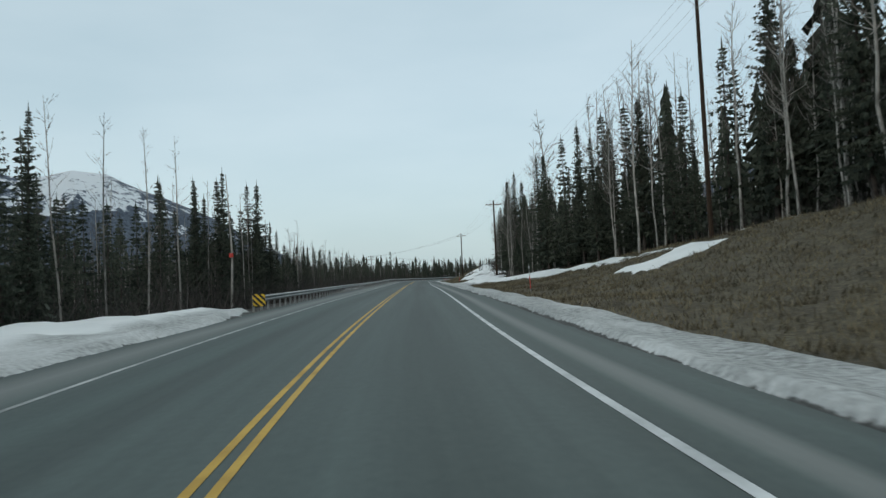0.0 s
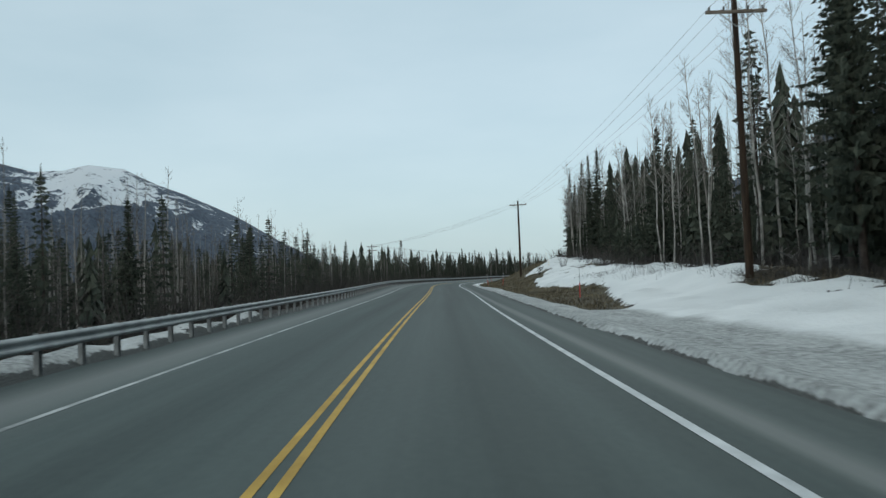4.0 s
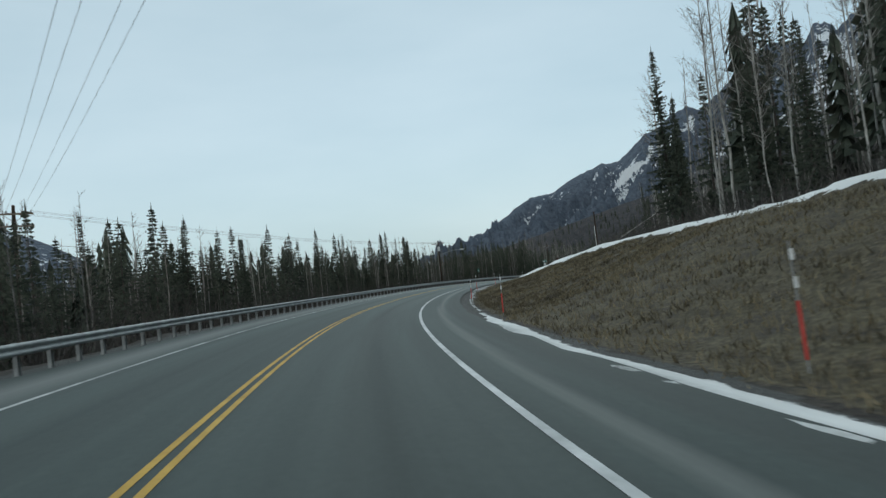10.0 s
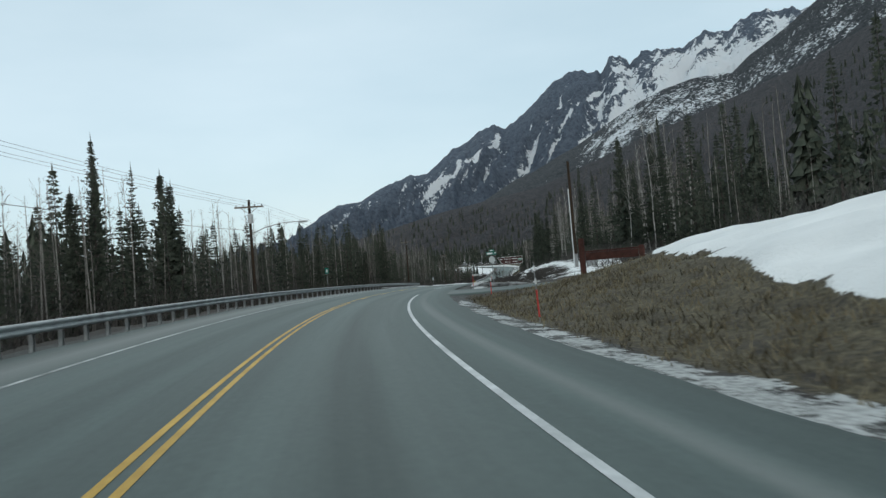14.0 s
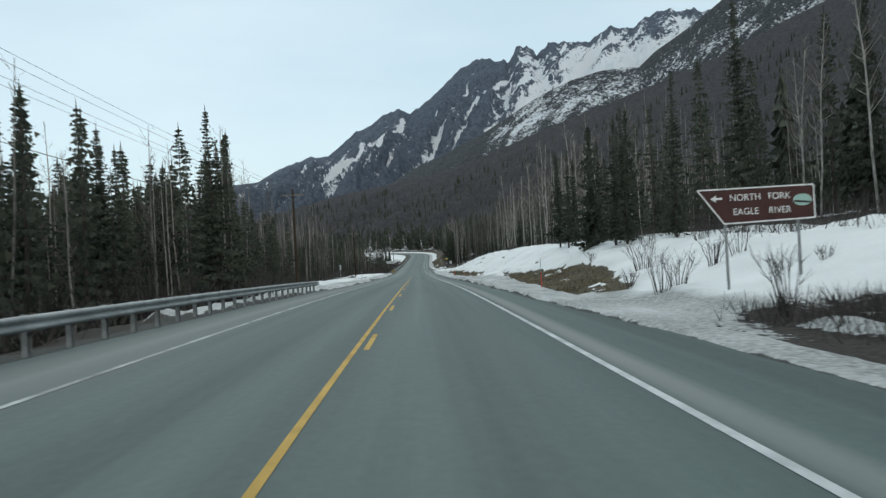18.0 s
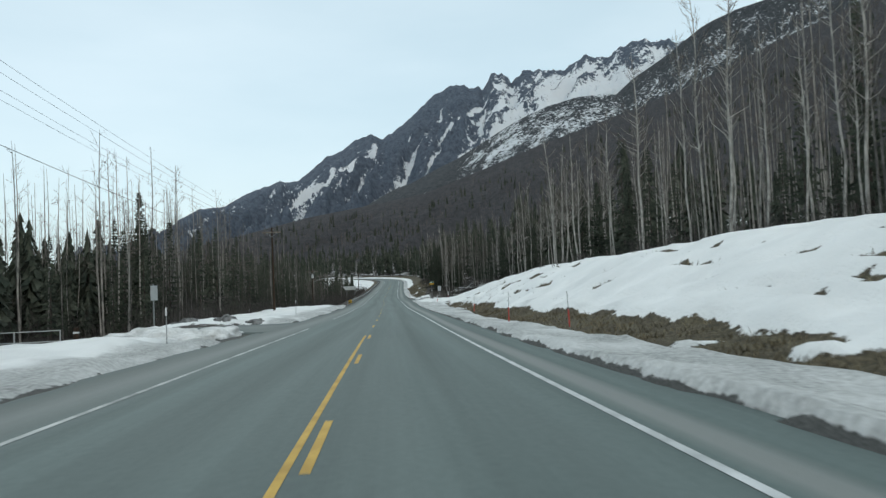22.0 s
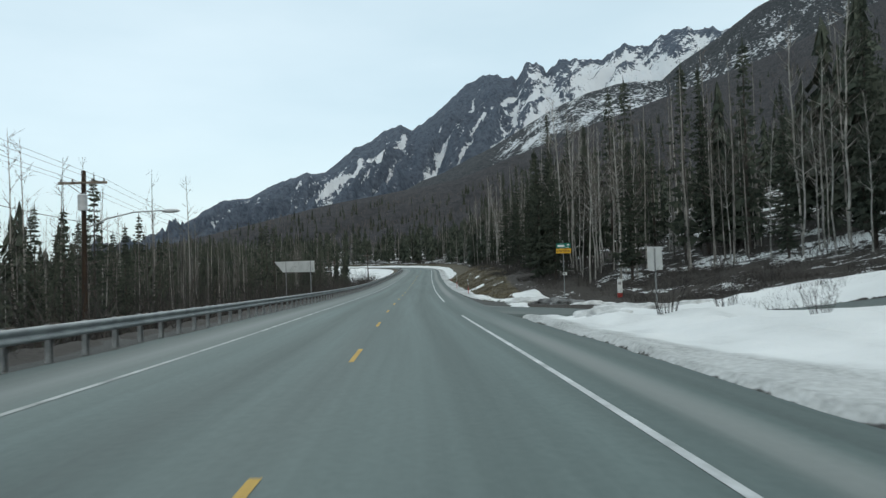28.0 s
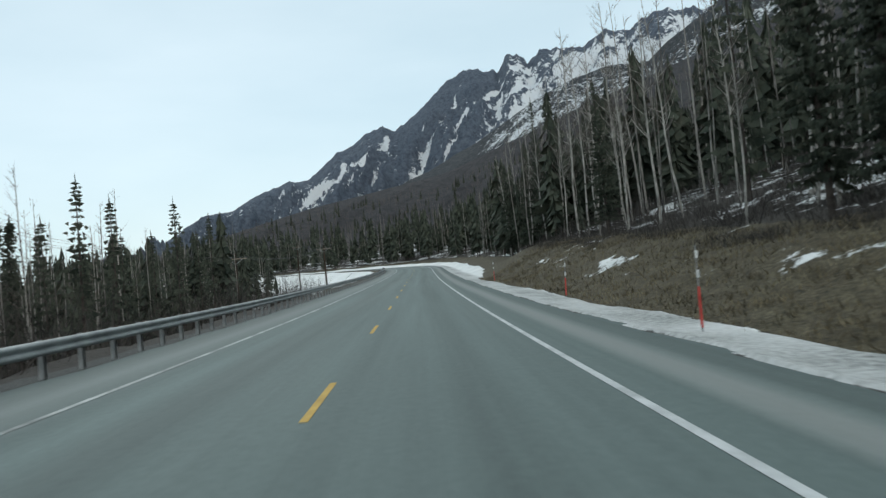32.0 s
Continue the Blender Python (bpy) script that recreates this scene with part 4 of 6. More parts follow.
# ---- trees ----
def spruce_mesh(seed, height, spread, rich=True, mid=False):
    """Trunk and needle clumps of a narrow northern spruce, ragged and gappy."""
    rg = np.random.RandomState(seed)
    lean = rg.uniform(-0.012, 0.012, 2)
    axis = lambda z: np.stack([lean[0] * z, lean[1] * z, z], -1)
    zs = np.linspace(0, height, 7 if rich else 3)
    trunk = tube(axis(zs), np.linspace(0.0085 * height + 0.03, 0.012, len(zs)), 6 if rich else 3)
    tris = []
    if not rich and not mid:
        z = height * rg.uniform(0.05, 0.15)
        while z < height * 0.95:
            q = z / height
            n = 6
            a0 = rg.uniform(0, 6.28)
            top = axis(np.array(min(z + height * rg.uniform(0.07, 0.11), height * 1.02)))
            R = (spread * (1 - q) ** 0.8 + 0.12) * (0.6 + 1.6 * q if q < 0.25 else 1.0)
            for k in range(n):
                r0, r1 = R * rg.uniform(0.35, 1.35, 2)
                a, c = a0 + k * 6.28 / n, a0 + (k + rg.uniform(0.45, 0.9)) * 6.28 / n
                p0 = axis(np.array(z - rg.uniform(0, 0.04) * height)) + np.array([math.cos(a) * r0, math.sin(a) * r0, 0])
                p1 = axis(np.array(z - rg.uniform(-0.02, 0.03) * height)) + np.array([math.cos(c) * r1, math.sin(c) * r1, 0])
                tris.append((p0, p1, top))
            z += height * rg.uniform(0.036, 0.056)
        v = np.array(tris).reshape(-1, 3)
        return trunk, (v, np.arange(len(v)).reshape(-1, 3))
    # whorls of drooping boughs, each hung with many small sprays
    z = height * rg.uniform(0.07, 0.15)
    up = np.array([0, 0, 1.0])
    while z < height * 0.985:
        q = z / height
        reach = 1.3 * spread * (1 - q) ** 0.9 * rg.uniform(0.8, 1.08) + 0.09
        if q < 0.22:
            reach *= 0.5 + 2.2 * q
        n = 6 if mid else rg.randint(6, 9) if q < 0.75 else rg.randint(4, 6)
        a0 = rg.uniform(0, 6.28)
        for k in range(n):
            if rg.rand() < 0.10:
                continue
            a = a0 + k * 6.28 / n + rg.uniform(-0.35, 0.35)
            L = reach * (rg.uniform(0.35, 1.15) if rg.rand() < 0.9 else rg.uniform(1.1, 1.4))
            out, side = np.array([math.cos(a), math.sin(a), 0]), np.array([-math.sin(a), math.cos(a), 0])
            droop = rg.uniform(0.25, 0.75) * (1 - q * 0.75)
            m = max(1, int(L / 0.5)) if mid else max(2, int(L / 0.2))
            t = (np.arange(m) + rg.uniform(0.2, 0.9, m)) / m
            node = axis(np.array(z)) + L * (t[:, None] * out + (0.28 * t ** 2 - droop * t)[:, None] * up)
            size = (1.5 if mid else 1.0) * (0.15 + 0.21 * (1 - q)) * rg.uniform(0.7, 1.3, m) * (1.15 - 0.4 * t)
            for sg in (-1, 1):
                fan = node + (size * rg.uniform(0.6, 1.2, m))[:, None] * (0.75 * out + sg * side * 0.85) - (size * rg.uniform(0.1, 0.6, m))[:, None] * up
                low = node + (size * 0.35)[:, None] * (out * 0.4 + sg * side * 0.3) - (size * rg.uniform(0.5, 1.0, m))[:, None] * up
                tris.extend(zip(node + (size * 0.12)[:, None] * up, fan, low))
            if mid:
                continue
            hang = node + rg.normal(0, 0.06, (m, 3)) - (size * rg.uniform(0.8, 1.5, m))[:, None] * up
            tris.extend(zip(node - size[:, None] * 0.35 * (side + out * 0.3), node + size[:, None] * 0.35 * (side + out), hang))
        z += height * (0.036 if mid else 0.021) * rg.uniform(0.7, 1.4) * (1.35 - 0.85 * q)
    t0 = axis(np.array(height * 0.955))
    for k in range(5):
        tris.append((t0 + rg.uniform(-0.08, 0.08, 3), t0 + rg.uniform(-0.08, 0.08, 3), axis(np.array(height * 1.03))))
    v = np.array(tris).reshape(-1, 3)
    return trunk, (v, np.arange(len(v)).reshape(-1, 3))


def birch_mesh(seed, height, rich=True, limbs=9):
    """White trunk, limbs and bare twigs."""
    rg = np.random.RandomState(seed)
    n = 9 if rich else 5
    t = np.linspace(0, 1, n)
    bend = np.cumsum(rg.normal(0, 0.005, (n, 2)), axis=0) * height
    lean = rg.uniform(-0.04, 0.04, 2) * height
    axis = np.stack([bend[:, 0] + lean[0] * t, bend[:, 1] + lean[1] * t, t * height], -1)
    axis -= axis[0]
    r0 = 0.0038 * height + 0.016
    trunk = [tube(axis, r0 * (1 - t) ** 0.8 + 0.012, 6 if rich else 3)]
    at = lambda q: np.array([np.interp(q, t, axis[:, k]) for k in range(3)])
    twigs = []

    def twig(a, d, L, w):
        side = np.cross(d, rg.normal(0, 1, 3))
        side /= np.linalg.norm(side) + 1e-6
        m = a + d * L * 0.5 + side * L * rg.uniform(-0.12, 0.12)
        e = a + d * L + np.array([0, 0, L * rg.uniform(-0.05, 0.15)])
        twigs.append((a + side * w, m, a - side * w))
        twigs.append((m + side * w * 0.8, e, m - side * w * 0.8))

    for k in range(34 if rich else limbs):
        q = rg.uniform(0.38, 0.97)
        a = rg.uniform(0, 6.28)
        up = rg.uniform(0.5, 1.5)
        d = np.array([math.cos(a), math.sin(a), up])
        d /= np.linalg.norm(d)
        L = height * rg.uniform(0.05, 0.15) * (1.25 - q) * 1.3
        p = at(q)
        mid = p + d * L * 0.5 + rg.normal(0, 0.05, 3) * L
        tip = p + d * L + np.array([0, 0, L * 0.25])
        if rich:
            trunk.append(tube([p, mid, tip], [r0 * 0.3 * (1.1 - q) + 0.012, 0.012, 0.006], 3))
            for j in range(14):
                f = rg.uniform(0.2, 1)
                b = p * (1 - f) + tip * f
                dd = d + rg.normal(0, 0.55, 3) + np.array([0, 0, 0.3])
                dd /= np.linalg.norm(dd)
                twig(b, dd, L * rg.uniform(0.25, 0.75), 0.009)
        else:
            twig(p, d, L * 1.15, 0.018)
            twig(mid, d + rg.normal(0, 0.45, 3), L * 0.7, 0.016)
    v = np.array(twigs).reshape(-1, 3)
    return join(trunk), (v, np.arange(len(v)).reshape(-1, 3))


def tree_thing(kind, seed, height, spread=1.0):
    if kind == "spruce":
        tr, cr = spruce_mesh(seed, height, spread)
        mats = (M_SPRUCE_BARK, M_NEEDLE)
    else:
        tr, cr = birch_mesh(seed, height)
        mats = (M_BIRCH, M_TWIG)
    root = new(kind + "_tree")
    root.location = (0, 0, -500)
    part("trunk", mesh_of("trunk", *tr, mats[0], True), root)
    part("crown", mesh_of("crown", *cr, mats[1]), root)
    if kind == "spruce":
        tagged(root, "narrow dark green spruce at the forest edge", "spruce tree", "spruces beside the road")
    else:
        tagged(root, "bare pale-barked birch with fine grey twigs", "birch tree", "bare birches beside the road")
    return root


SPRUCES = [(tree_thing("spruce", 10 + i, h, r), h) for i, (h, r) in enumerate(((17, 1.9), (15, 1.5), (19, 2.2), (12, 1.35), (14, 1.7), (9, 1.3), (17, 2.5)))]
BIRCHES = [(tree_thing("birch", 40 + i, h), h) for i, h in enumerate((14, 12, 16, 13, 15, 11))]

# woods: s from, s to, offset from the edge, depth, trees per 10 m, share of spruce, spruce height, birch height
WOODS = [
    (-20, 58, 1.0, 20, 19, 0.42, 16, 16), (58, 92, -3.5, 22, 18, 0.42, 14.5, 15), (90, 112, -2.5, 22, 15, 0.3, 9.5, 11), (112, 132, 0.3, 22, 14, 0.35, 12.5, 12.5), (132, 165, 3.5, 22, 13, 0.30, 12.5, 12.5), (165, 205, 5, 22, 11, 0.25, 11, 12), (205, 300, 3.5, 22, 12.0, 0.30, 14, 14), (300, 345, 10.0, 24, 4.5, 0.15, 11, 11),
    (385, 436, 9.0, 20, 6.0, 0.5, 15, 14), (436, 462, 12, 20, 5.0, 0.3, 14, 13), (462, 492, 2.0, 22, 6.0, 0.5, 13, 13), (492, 600, 7.0, 24, 10, 0.10, 12, 16.5), (600, 640, 9.0, 22, 8.0, 0.3, 17, 16), (636, 684, 11.0, 24, 12.0, 0.32, 16, 14), (674, 704, 2.5, 10, 8.0, 0.05, 15, 13), (682, 760, 2.0, 22, 8.0, 0.26, 15, 14.5), (760, 830, 1.5, 22, 10.0, 0.28, 14, 15),
]
WOODS_LEFT = [(-20, 45, 1.0, 20, 17.0, 0.55, 11.5, 10.5), (45, 70, 2.0, 22, 15, 0.5, 10.5, 11), (70, 100, 3.0, 22, 16, 0.35, 8.6, 9.5), (100, 200, 4.0, 24, 16, 0.28, 8.2, 9.8), (200, 265, 5.0, 26, 16, 0.4, 7.8, 8.8), (265, 330, 5.0, 26, 15, 0.45, 9.5, 10.5), (330, 480, 3.0, 22, 13.0, 0.42, 11, 11), (438, 484, 1.0, 14, 15, 0.6, 11.5, 12), (480, 520, 4.0, 20, 14.0, 0.3, 10.5, 15), (548, 630, 4.0, 22, 18, 0.3, 11.5, 16), (626, 690, 5.0, 24, 13, 0.35, 11, 13.5), (690, 780, 6.0, 24, 11, 0.4, 9.5, 11)]
rng = random.Random(11)
near_trees, far_trees = [], []


def clear_of_roads(s, o):
    if o > 0 and (362 < s < 384 and o < 50 or 654 < s < 680 and o < 22):
        return False
    if o < 0 and (515 < s < 547 and o > -32 or 600 < s < 690 and o > -17.5):
        return False
    return all(abs(s - p[0]) > 1.5 or abs(o - p[1]) > 1.5 for p in POLES)


for side, woods in ((1, WOODS), (-1, WOODS_LEFT)):
    for a, b, gap, depth, dens, share, hs, hb in woods:
        for k in range(int((b - a) / 10 * dens * 1.9)):
            s = rng.uniform(a, b)
            v = rng.random() ** 1.3
            edge = knots(s, CREST_O) if side > 0 else knots(s, EDGE_L) + 2.0
            o = side * (float(edge) + gap + v * depth)
            if not clear_of_roads(s, o):
                continue
            kind = "spruce" if rng.random() < share else "birch"
            hgt = (hs if kind == "spruce" else hb) * (rng.uniform(0.6, 1.25) if side > 0 else rng.uniform(0.66, 1.14))
            near_trees.append((v * depth + (0 if kind == "spruce" or side > 0 else 6), kind, s, o, hgt))
        # young dark spruces that fill the edge
        if share >= 0.33 or side < 0:
            for k in range(int((b - a) / 10 * (9 if side > 0 else 24))):
                s = rng.uniform(a, b)
                o = side * (float(knots(s, CREST_O) if side > 0 else knots(s, EDGE_L) + 2.0) + gap + 3 + rng.random() * 22)
                if clear_of_roads(s, o):
                    far_trees.append(("spruce", s, o, rng.uniform(3.0, 6.4)))
# trees that stand out from the rest: along, offset, height
for s, o, hgt in ((472.6, 16.3, 10.4), (477, 16.3, 10.6), (474.5, 17.4, 9.6), (458.7, 15.6, 10.6), (461, 17.0, 9.5), (451.7, 15.8, 10.0), (449.9, 16.2, 10.6), (454, 17.5, 10.8), (446, 18.5, 12.0),
                  (713, 14.7, 12.0), (711, 15.6, 10.5), (701, 14.4, 13.2), (703, 15.5, 12), (694.5, 14.6, 12.5), (738, 14.6, 15.0), (736, 15.8, 13.0), (446, 23.3, 16.0),
                  (84, -13, 9.1), (75.5, -12, 7.9), (69.5, -11, 7.8), (106.5, -13, 8.3), (71, -12.5, 8.2), (285.5, -16, 10.9), (294.5, -16, 9.9), (299, -16, 10.5), (327.5, -16, 12.8), (338, -16, 12.8), (283.5, -16, 9.5), (357.5, -16, 13.5), (126.5, -13, 8.0), (117, -13, 7.3)):
    near_trees.append((-5.0, "spruce", s, o, hgt))
near_trees.sort(key=lambda t: t[0])
count = {"spruce": 0, "birch": 0}
for d, kind, s, o, hgt in near_trees:
    if count[kind] >= 300:
        far_trees.append((kind, s, o, hgt))
        continue
    count[kind] += 1
    root, h0 = rng.choice(SPRUCES if kind == "spruce" else BIRCHES)
    P = place(s, o)
    ob = copy_thing(root, pose(P[0], P[1], P[2] - 0.15, rng.uniform(-2, 2), rng.uniform(-2, 2), rng.uniform(0, 360)))
    f = hgt / h0
    ob.scale = (f * rng.uniform(0.9, 1.15),) * 2 + (f,)
for root, h0 in SPRUCES + BIRCHES:
    for ch in list(root.children):
        bpy.data.objects.remove(ch)
    bpy.data.objects.remove(root)

# the wall of woods round the outside of the bend
for k in range(620):
    s = rng.uniform(790, 1130)
    kind = "spruce" if rng.random() < 0.5 else "birch"
    far_trees.append((kind, s, float(knots(s, CREST_O)) + 1 + rng.random() * 26, 14 * rng.uniform(0.6, 1.2)))
# deeper woods on both sides
for k in range(4200):
    s = rng.uniform(-60, 1150)
    side = 1 if rng.random() < 0.5 else -1
    edge = float(knots(s, CREST_O)) + 14 if side > 0 else float(knots(s, EDGE_L)) + 14
    o = side * (edge + rng.random() ** (1.8 if side > 0 else 1.4) * (150 if side > 0 else 85))
    if s > 780:
        o = side * (float(knots(s, CREST_O)) + 2 + rng.random() * 90 if side > 0 else float(knots(s, EDGE_L)) + (24 if s > 800 else 3) + rng.random() * 90)
    if not clear_of_roads(s, o):
        continue
    kind = "spruce" if rng.random() < (0.4 if side > 0 else 0.33) else "birch"
    if kind == "spruce" and 300 < s < 350 and side > 0 and rng.random() < 0.7:
        kind = "birch"
    far_trees.append((kind, s, o, (13 if kind == "spruce" else 12) * rng.uniform(0.55, 1.25) * (0.8 if side < 0 and (60 < s < 265 or 620 < s < 800) else 1.0) * (1.25 if 490 < s < 605 and side > 0 and kind == "birch" else 1.0)))
    if rng.random() < 0.6:
        far_trees.append(("spruce", s + rng.uniform(-3, 3), o + rng.uniform(-3, 3), rng.uniform(3, 7.5)))
# the dark edge of the woods behind the poles
for k in range(520):
    s = rng.uniform(400, 515) if rng.random() < 0.55 else rng.uniform(552, 690)
    o = -(float(knots(s, EDGE_L)) + 3.0 + rng.random() ** 1.2 * 18)
    if clear_of_roads(s, o):
        far_trees.append(("spruce" if rng.random() < (0.65 if s < 515 else 0.4) else "birch", s, o, rng.uniform(7.0, 11.0)))
# young spruces crowding under the edge of the near woods
for k in range(330):
    s = rng.uniform(84, 245)
    o = float(knots(s, [(84, 20), (92, 14.5), (110, 14.5), (140, 19), (172, 19), (195, 21.5), (245, 21.5)])) + 1.0 + rng.random() ** 1.4 * 16
    far_trees.append(("spruce", s, o, rng.uniform(2.2, 6.5)))
# the crowded low woods along the far side
for k in range(2300):
    s = rng.uniform(46, 520) if rng.random() < 0.8 else rng.uniform(548, 780)
    o = -(float(knots(s, EDGE_L)) + 4.5 + rng.random() ** 1.3 * 24)
    if clear_of_roads(s, o):
        kind = "spruce" if rng.random() < 0.5 else "birch"
        far_trees.append((kind, s, o, float(knots(s, [(40, 9.5), (70, 8.2), (110, 7.6), (250, 7.6), (290, 8.8), (400, 9.5), (480, 9.5), (780, 9)])) * rng.uniform(0.72, 1.12)))


def wood_stuff(kind, label):
    """All the deeper trees of one kind, as one mass."""
    near_forms, forms = [], []
    for i in range(6):
        for group, mid in ((forms, False), (near_forms, True)):
            tr, cr = spruce_mesh(70 + i, 13, 1.8, False, mid) if kind == "spruce" else birch_mesh(90 + i, 12, False, 30 if mid else 14)
            v, f = join([tr, cr])
            group.append((v, f, np.concatenate([np.zeros(len(tr[1]), int), np.ones(len(cr[1]), int)])))
    vs, fs, ms, n = [], [], [], 0
    base = 13 if kind == "spruce" else 12
    for kd, s, o, hgt in far_trees:
        if kd != kind:
            continue
        v, f, mi = rng.choice(near_forms if -27 < o < (42 if 285 < s < 450 else 36 if 450 <= s < 600 else 27) and s < 770 and hgt > 6 else forms)
        a, q = rng.uniform(0, 6.28), hgt / base
        c, d = math.cos(a) * q, math.sin(a) * q
        P = place(s, o)
        vs.append(np.stack([v[:, 0] * c - v[:, 1] * d + P[0], v[:, 0] * d + v[:, 1] * c + P[1], v[:, 2] * q + P[2] - 0.2], -1))
        fs.append(f + n)
        ms.append(mi)
        n += len(v)
    mats = (M_SPRUCE_BARK, M_NEEDLE) if kind == "spruce" else (M_BIRCH_SHADE, M_TWIG)
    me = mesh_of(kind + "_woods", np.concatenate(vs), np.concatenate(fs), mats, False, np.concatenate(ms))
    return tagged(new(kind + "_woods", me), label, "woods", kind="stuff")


wood_stuff("spruce", "dense dark spruce woods behind the forest edge")
wood_stuff("birch", "bare grey birch woods behind the forest edge")


# ---- mountains ----
def mountain_material(name, rock_a, rock_b, coarse=0.012, fine=0.06, speckle=0.8):
    mat = bpy.data.materials.new(name)
    mat.use_nodes = True
    nt = mat.node_tree
    bsdf = nt.nodes["Principled BSDF"]
    tc = nt.nodes.new("ShaderNodeTexCoord")
    n1 = nt.nodes.new("ShaderNodeTexNoise")
    n1.inputs["Scale"].default_value, n1.inputs["Detail"].default_value, n1.inputs["Roughness"].default_value = coarse, 10, 0.65
    n2 = nt.nodes.new("ShaderNodeTexNoise")
    n2.inputs["Scale"].default_value, n2.inputs["Detail"].default_value, n2.inputs["Roughness"].default_value = fine, 8, 0.7
    for nd in (n1, n2):
        nt.links.new(tc.outputs["Object"], nd.inputs["Vector"])
    rock = nt.nodes.new("ShaderNodeValToRGB")
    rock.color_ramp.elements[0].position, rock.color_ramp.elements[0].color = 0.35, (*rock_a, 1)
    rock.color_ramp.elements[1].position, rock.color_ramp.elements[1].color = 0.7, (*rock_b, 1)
    nt.links.new(n2.outputs[0], rock.inputs[0])
    at = nt.nodes.new("ShaderNodeAttribute")
    at.attribute_name = "snow"
    a = nt.nodes.new("ShaderNodeMath")
    a.operation = "MULTIPLY_ADD"
    a.inputs[1].default_value = speckle
    nt.links.new(n2.outputs[0], a.inputs[0])
    c = nt.nodes.new("ShaderNodeMath")
    c.operation = "MULTIPLY_ADD"
    c.inputs[1].default_value = 0.5
    nt.links.new(n1.outputs[0], c.inputs[0])
    nt.links.new(at.outputs["Fac"], c.inputs[2])
    nt.links.new(c.outputs[0], a.inputs[2])
    mr = nt.nodes.new("ShaderNodeMapRange")
    mr.inputs["From Min"].default_value, mr.inputs["From Max"].default_value = 0.55 + speckle / 2, 0.63 + speckle / 2
    nt.links.new(a.outputs[0], mr.inputs["Value"])
    mx = nt.nodes.new("ShaderNodeMix")
    mx.data_type = "RGBA"
    nt.links.new(mr.outputs[0], mx.inputs[0])
    nt.links.new(rock.outputs[0], mx.inputs["A"])
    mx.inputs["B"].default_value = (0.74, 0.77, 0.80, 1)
    nt.links.new(mx.outputs["Result"], bsdf.inputs["Base Color"])
    bsdf.inputs["Roughness"].default_value = 0.9
    bsdf.inputs["Specular IOR Level"].default_value = 0.1
    bp = nt.nodes.new("ShaderNodeBump")
    bp.inputs["Strength"].default_value, bp.inputs["Distance"].default_value = 0.8, 18
    nt.links.new(n2.outputs[0], bp.inputs["Height"])
    nt.links.new(bp.outputs[0], bsdf.inputs["Normal"])
    return mat


HEIGHTS = {}


def spread_out(G, n):
    """Running mean over n steps both ways."""
    for ax in (0, 1):
        pad = [(0, 0), (0, 0)]
        pad[ax] = (n + 1, n)
        C = np.cumsum(np.pad(G, pad, mode="edge"), axis=ax)
        G = (np.take(C, range(2 * n + 1, C.shape[ax]), ax) - np.take(C, range(0, C.shape[ax] - 2 * n - 1), ax)) / (2 * n + 1)
    return G


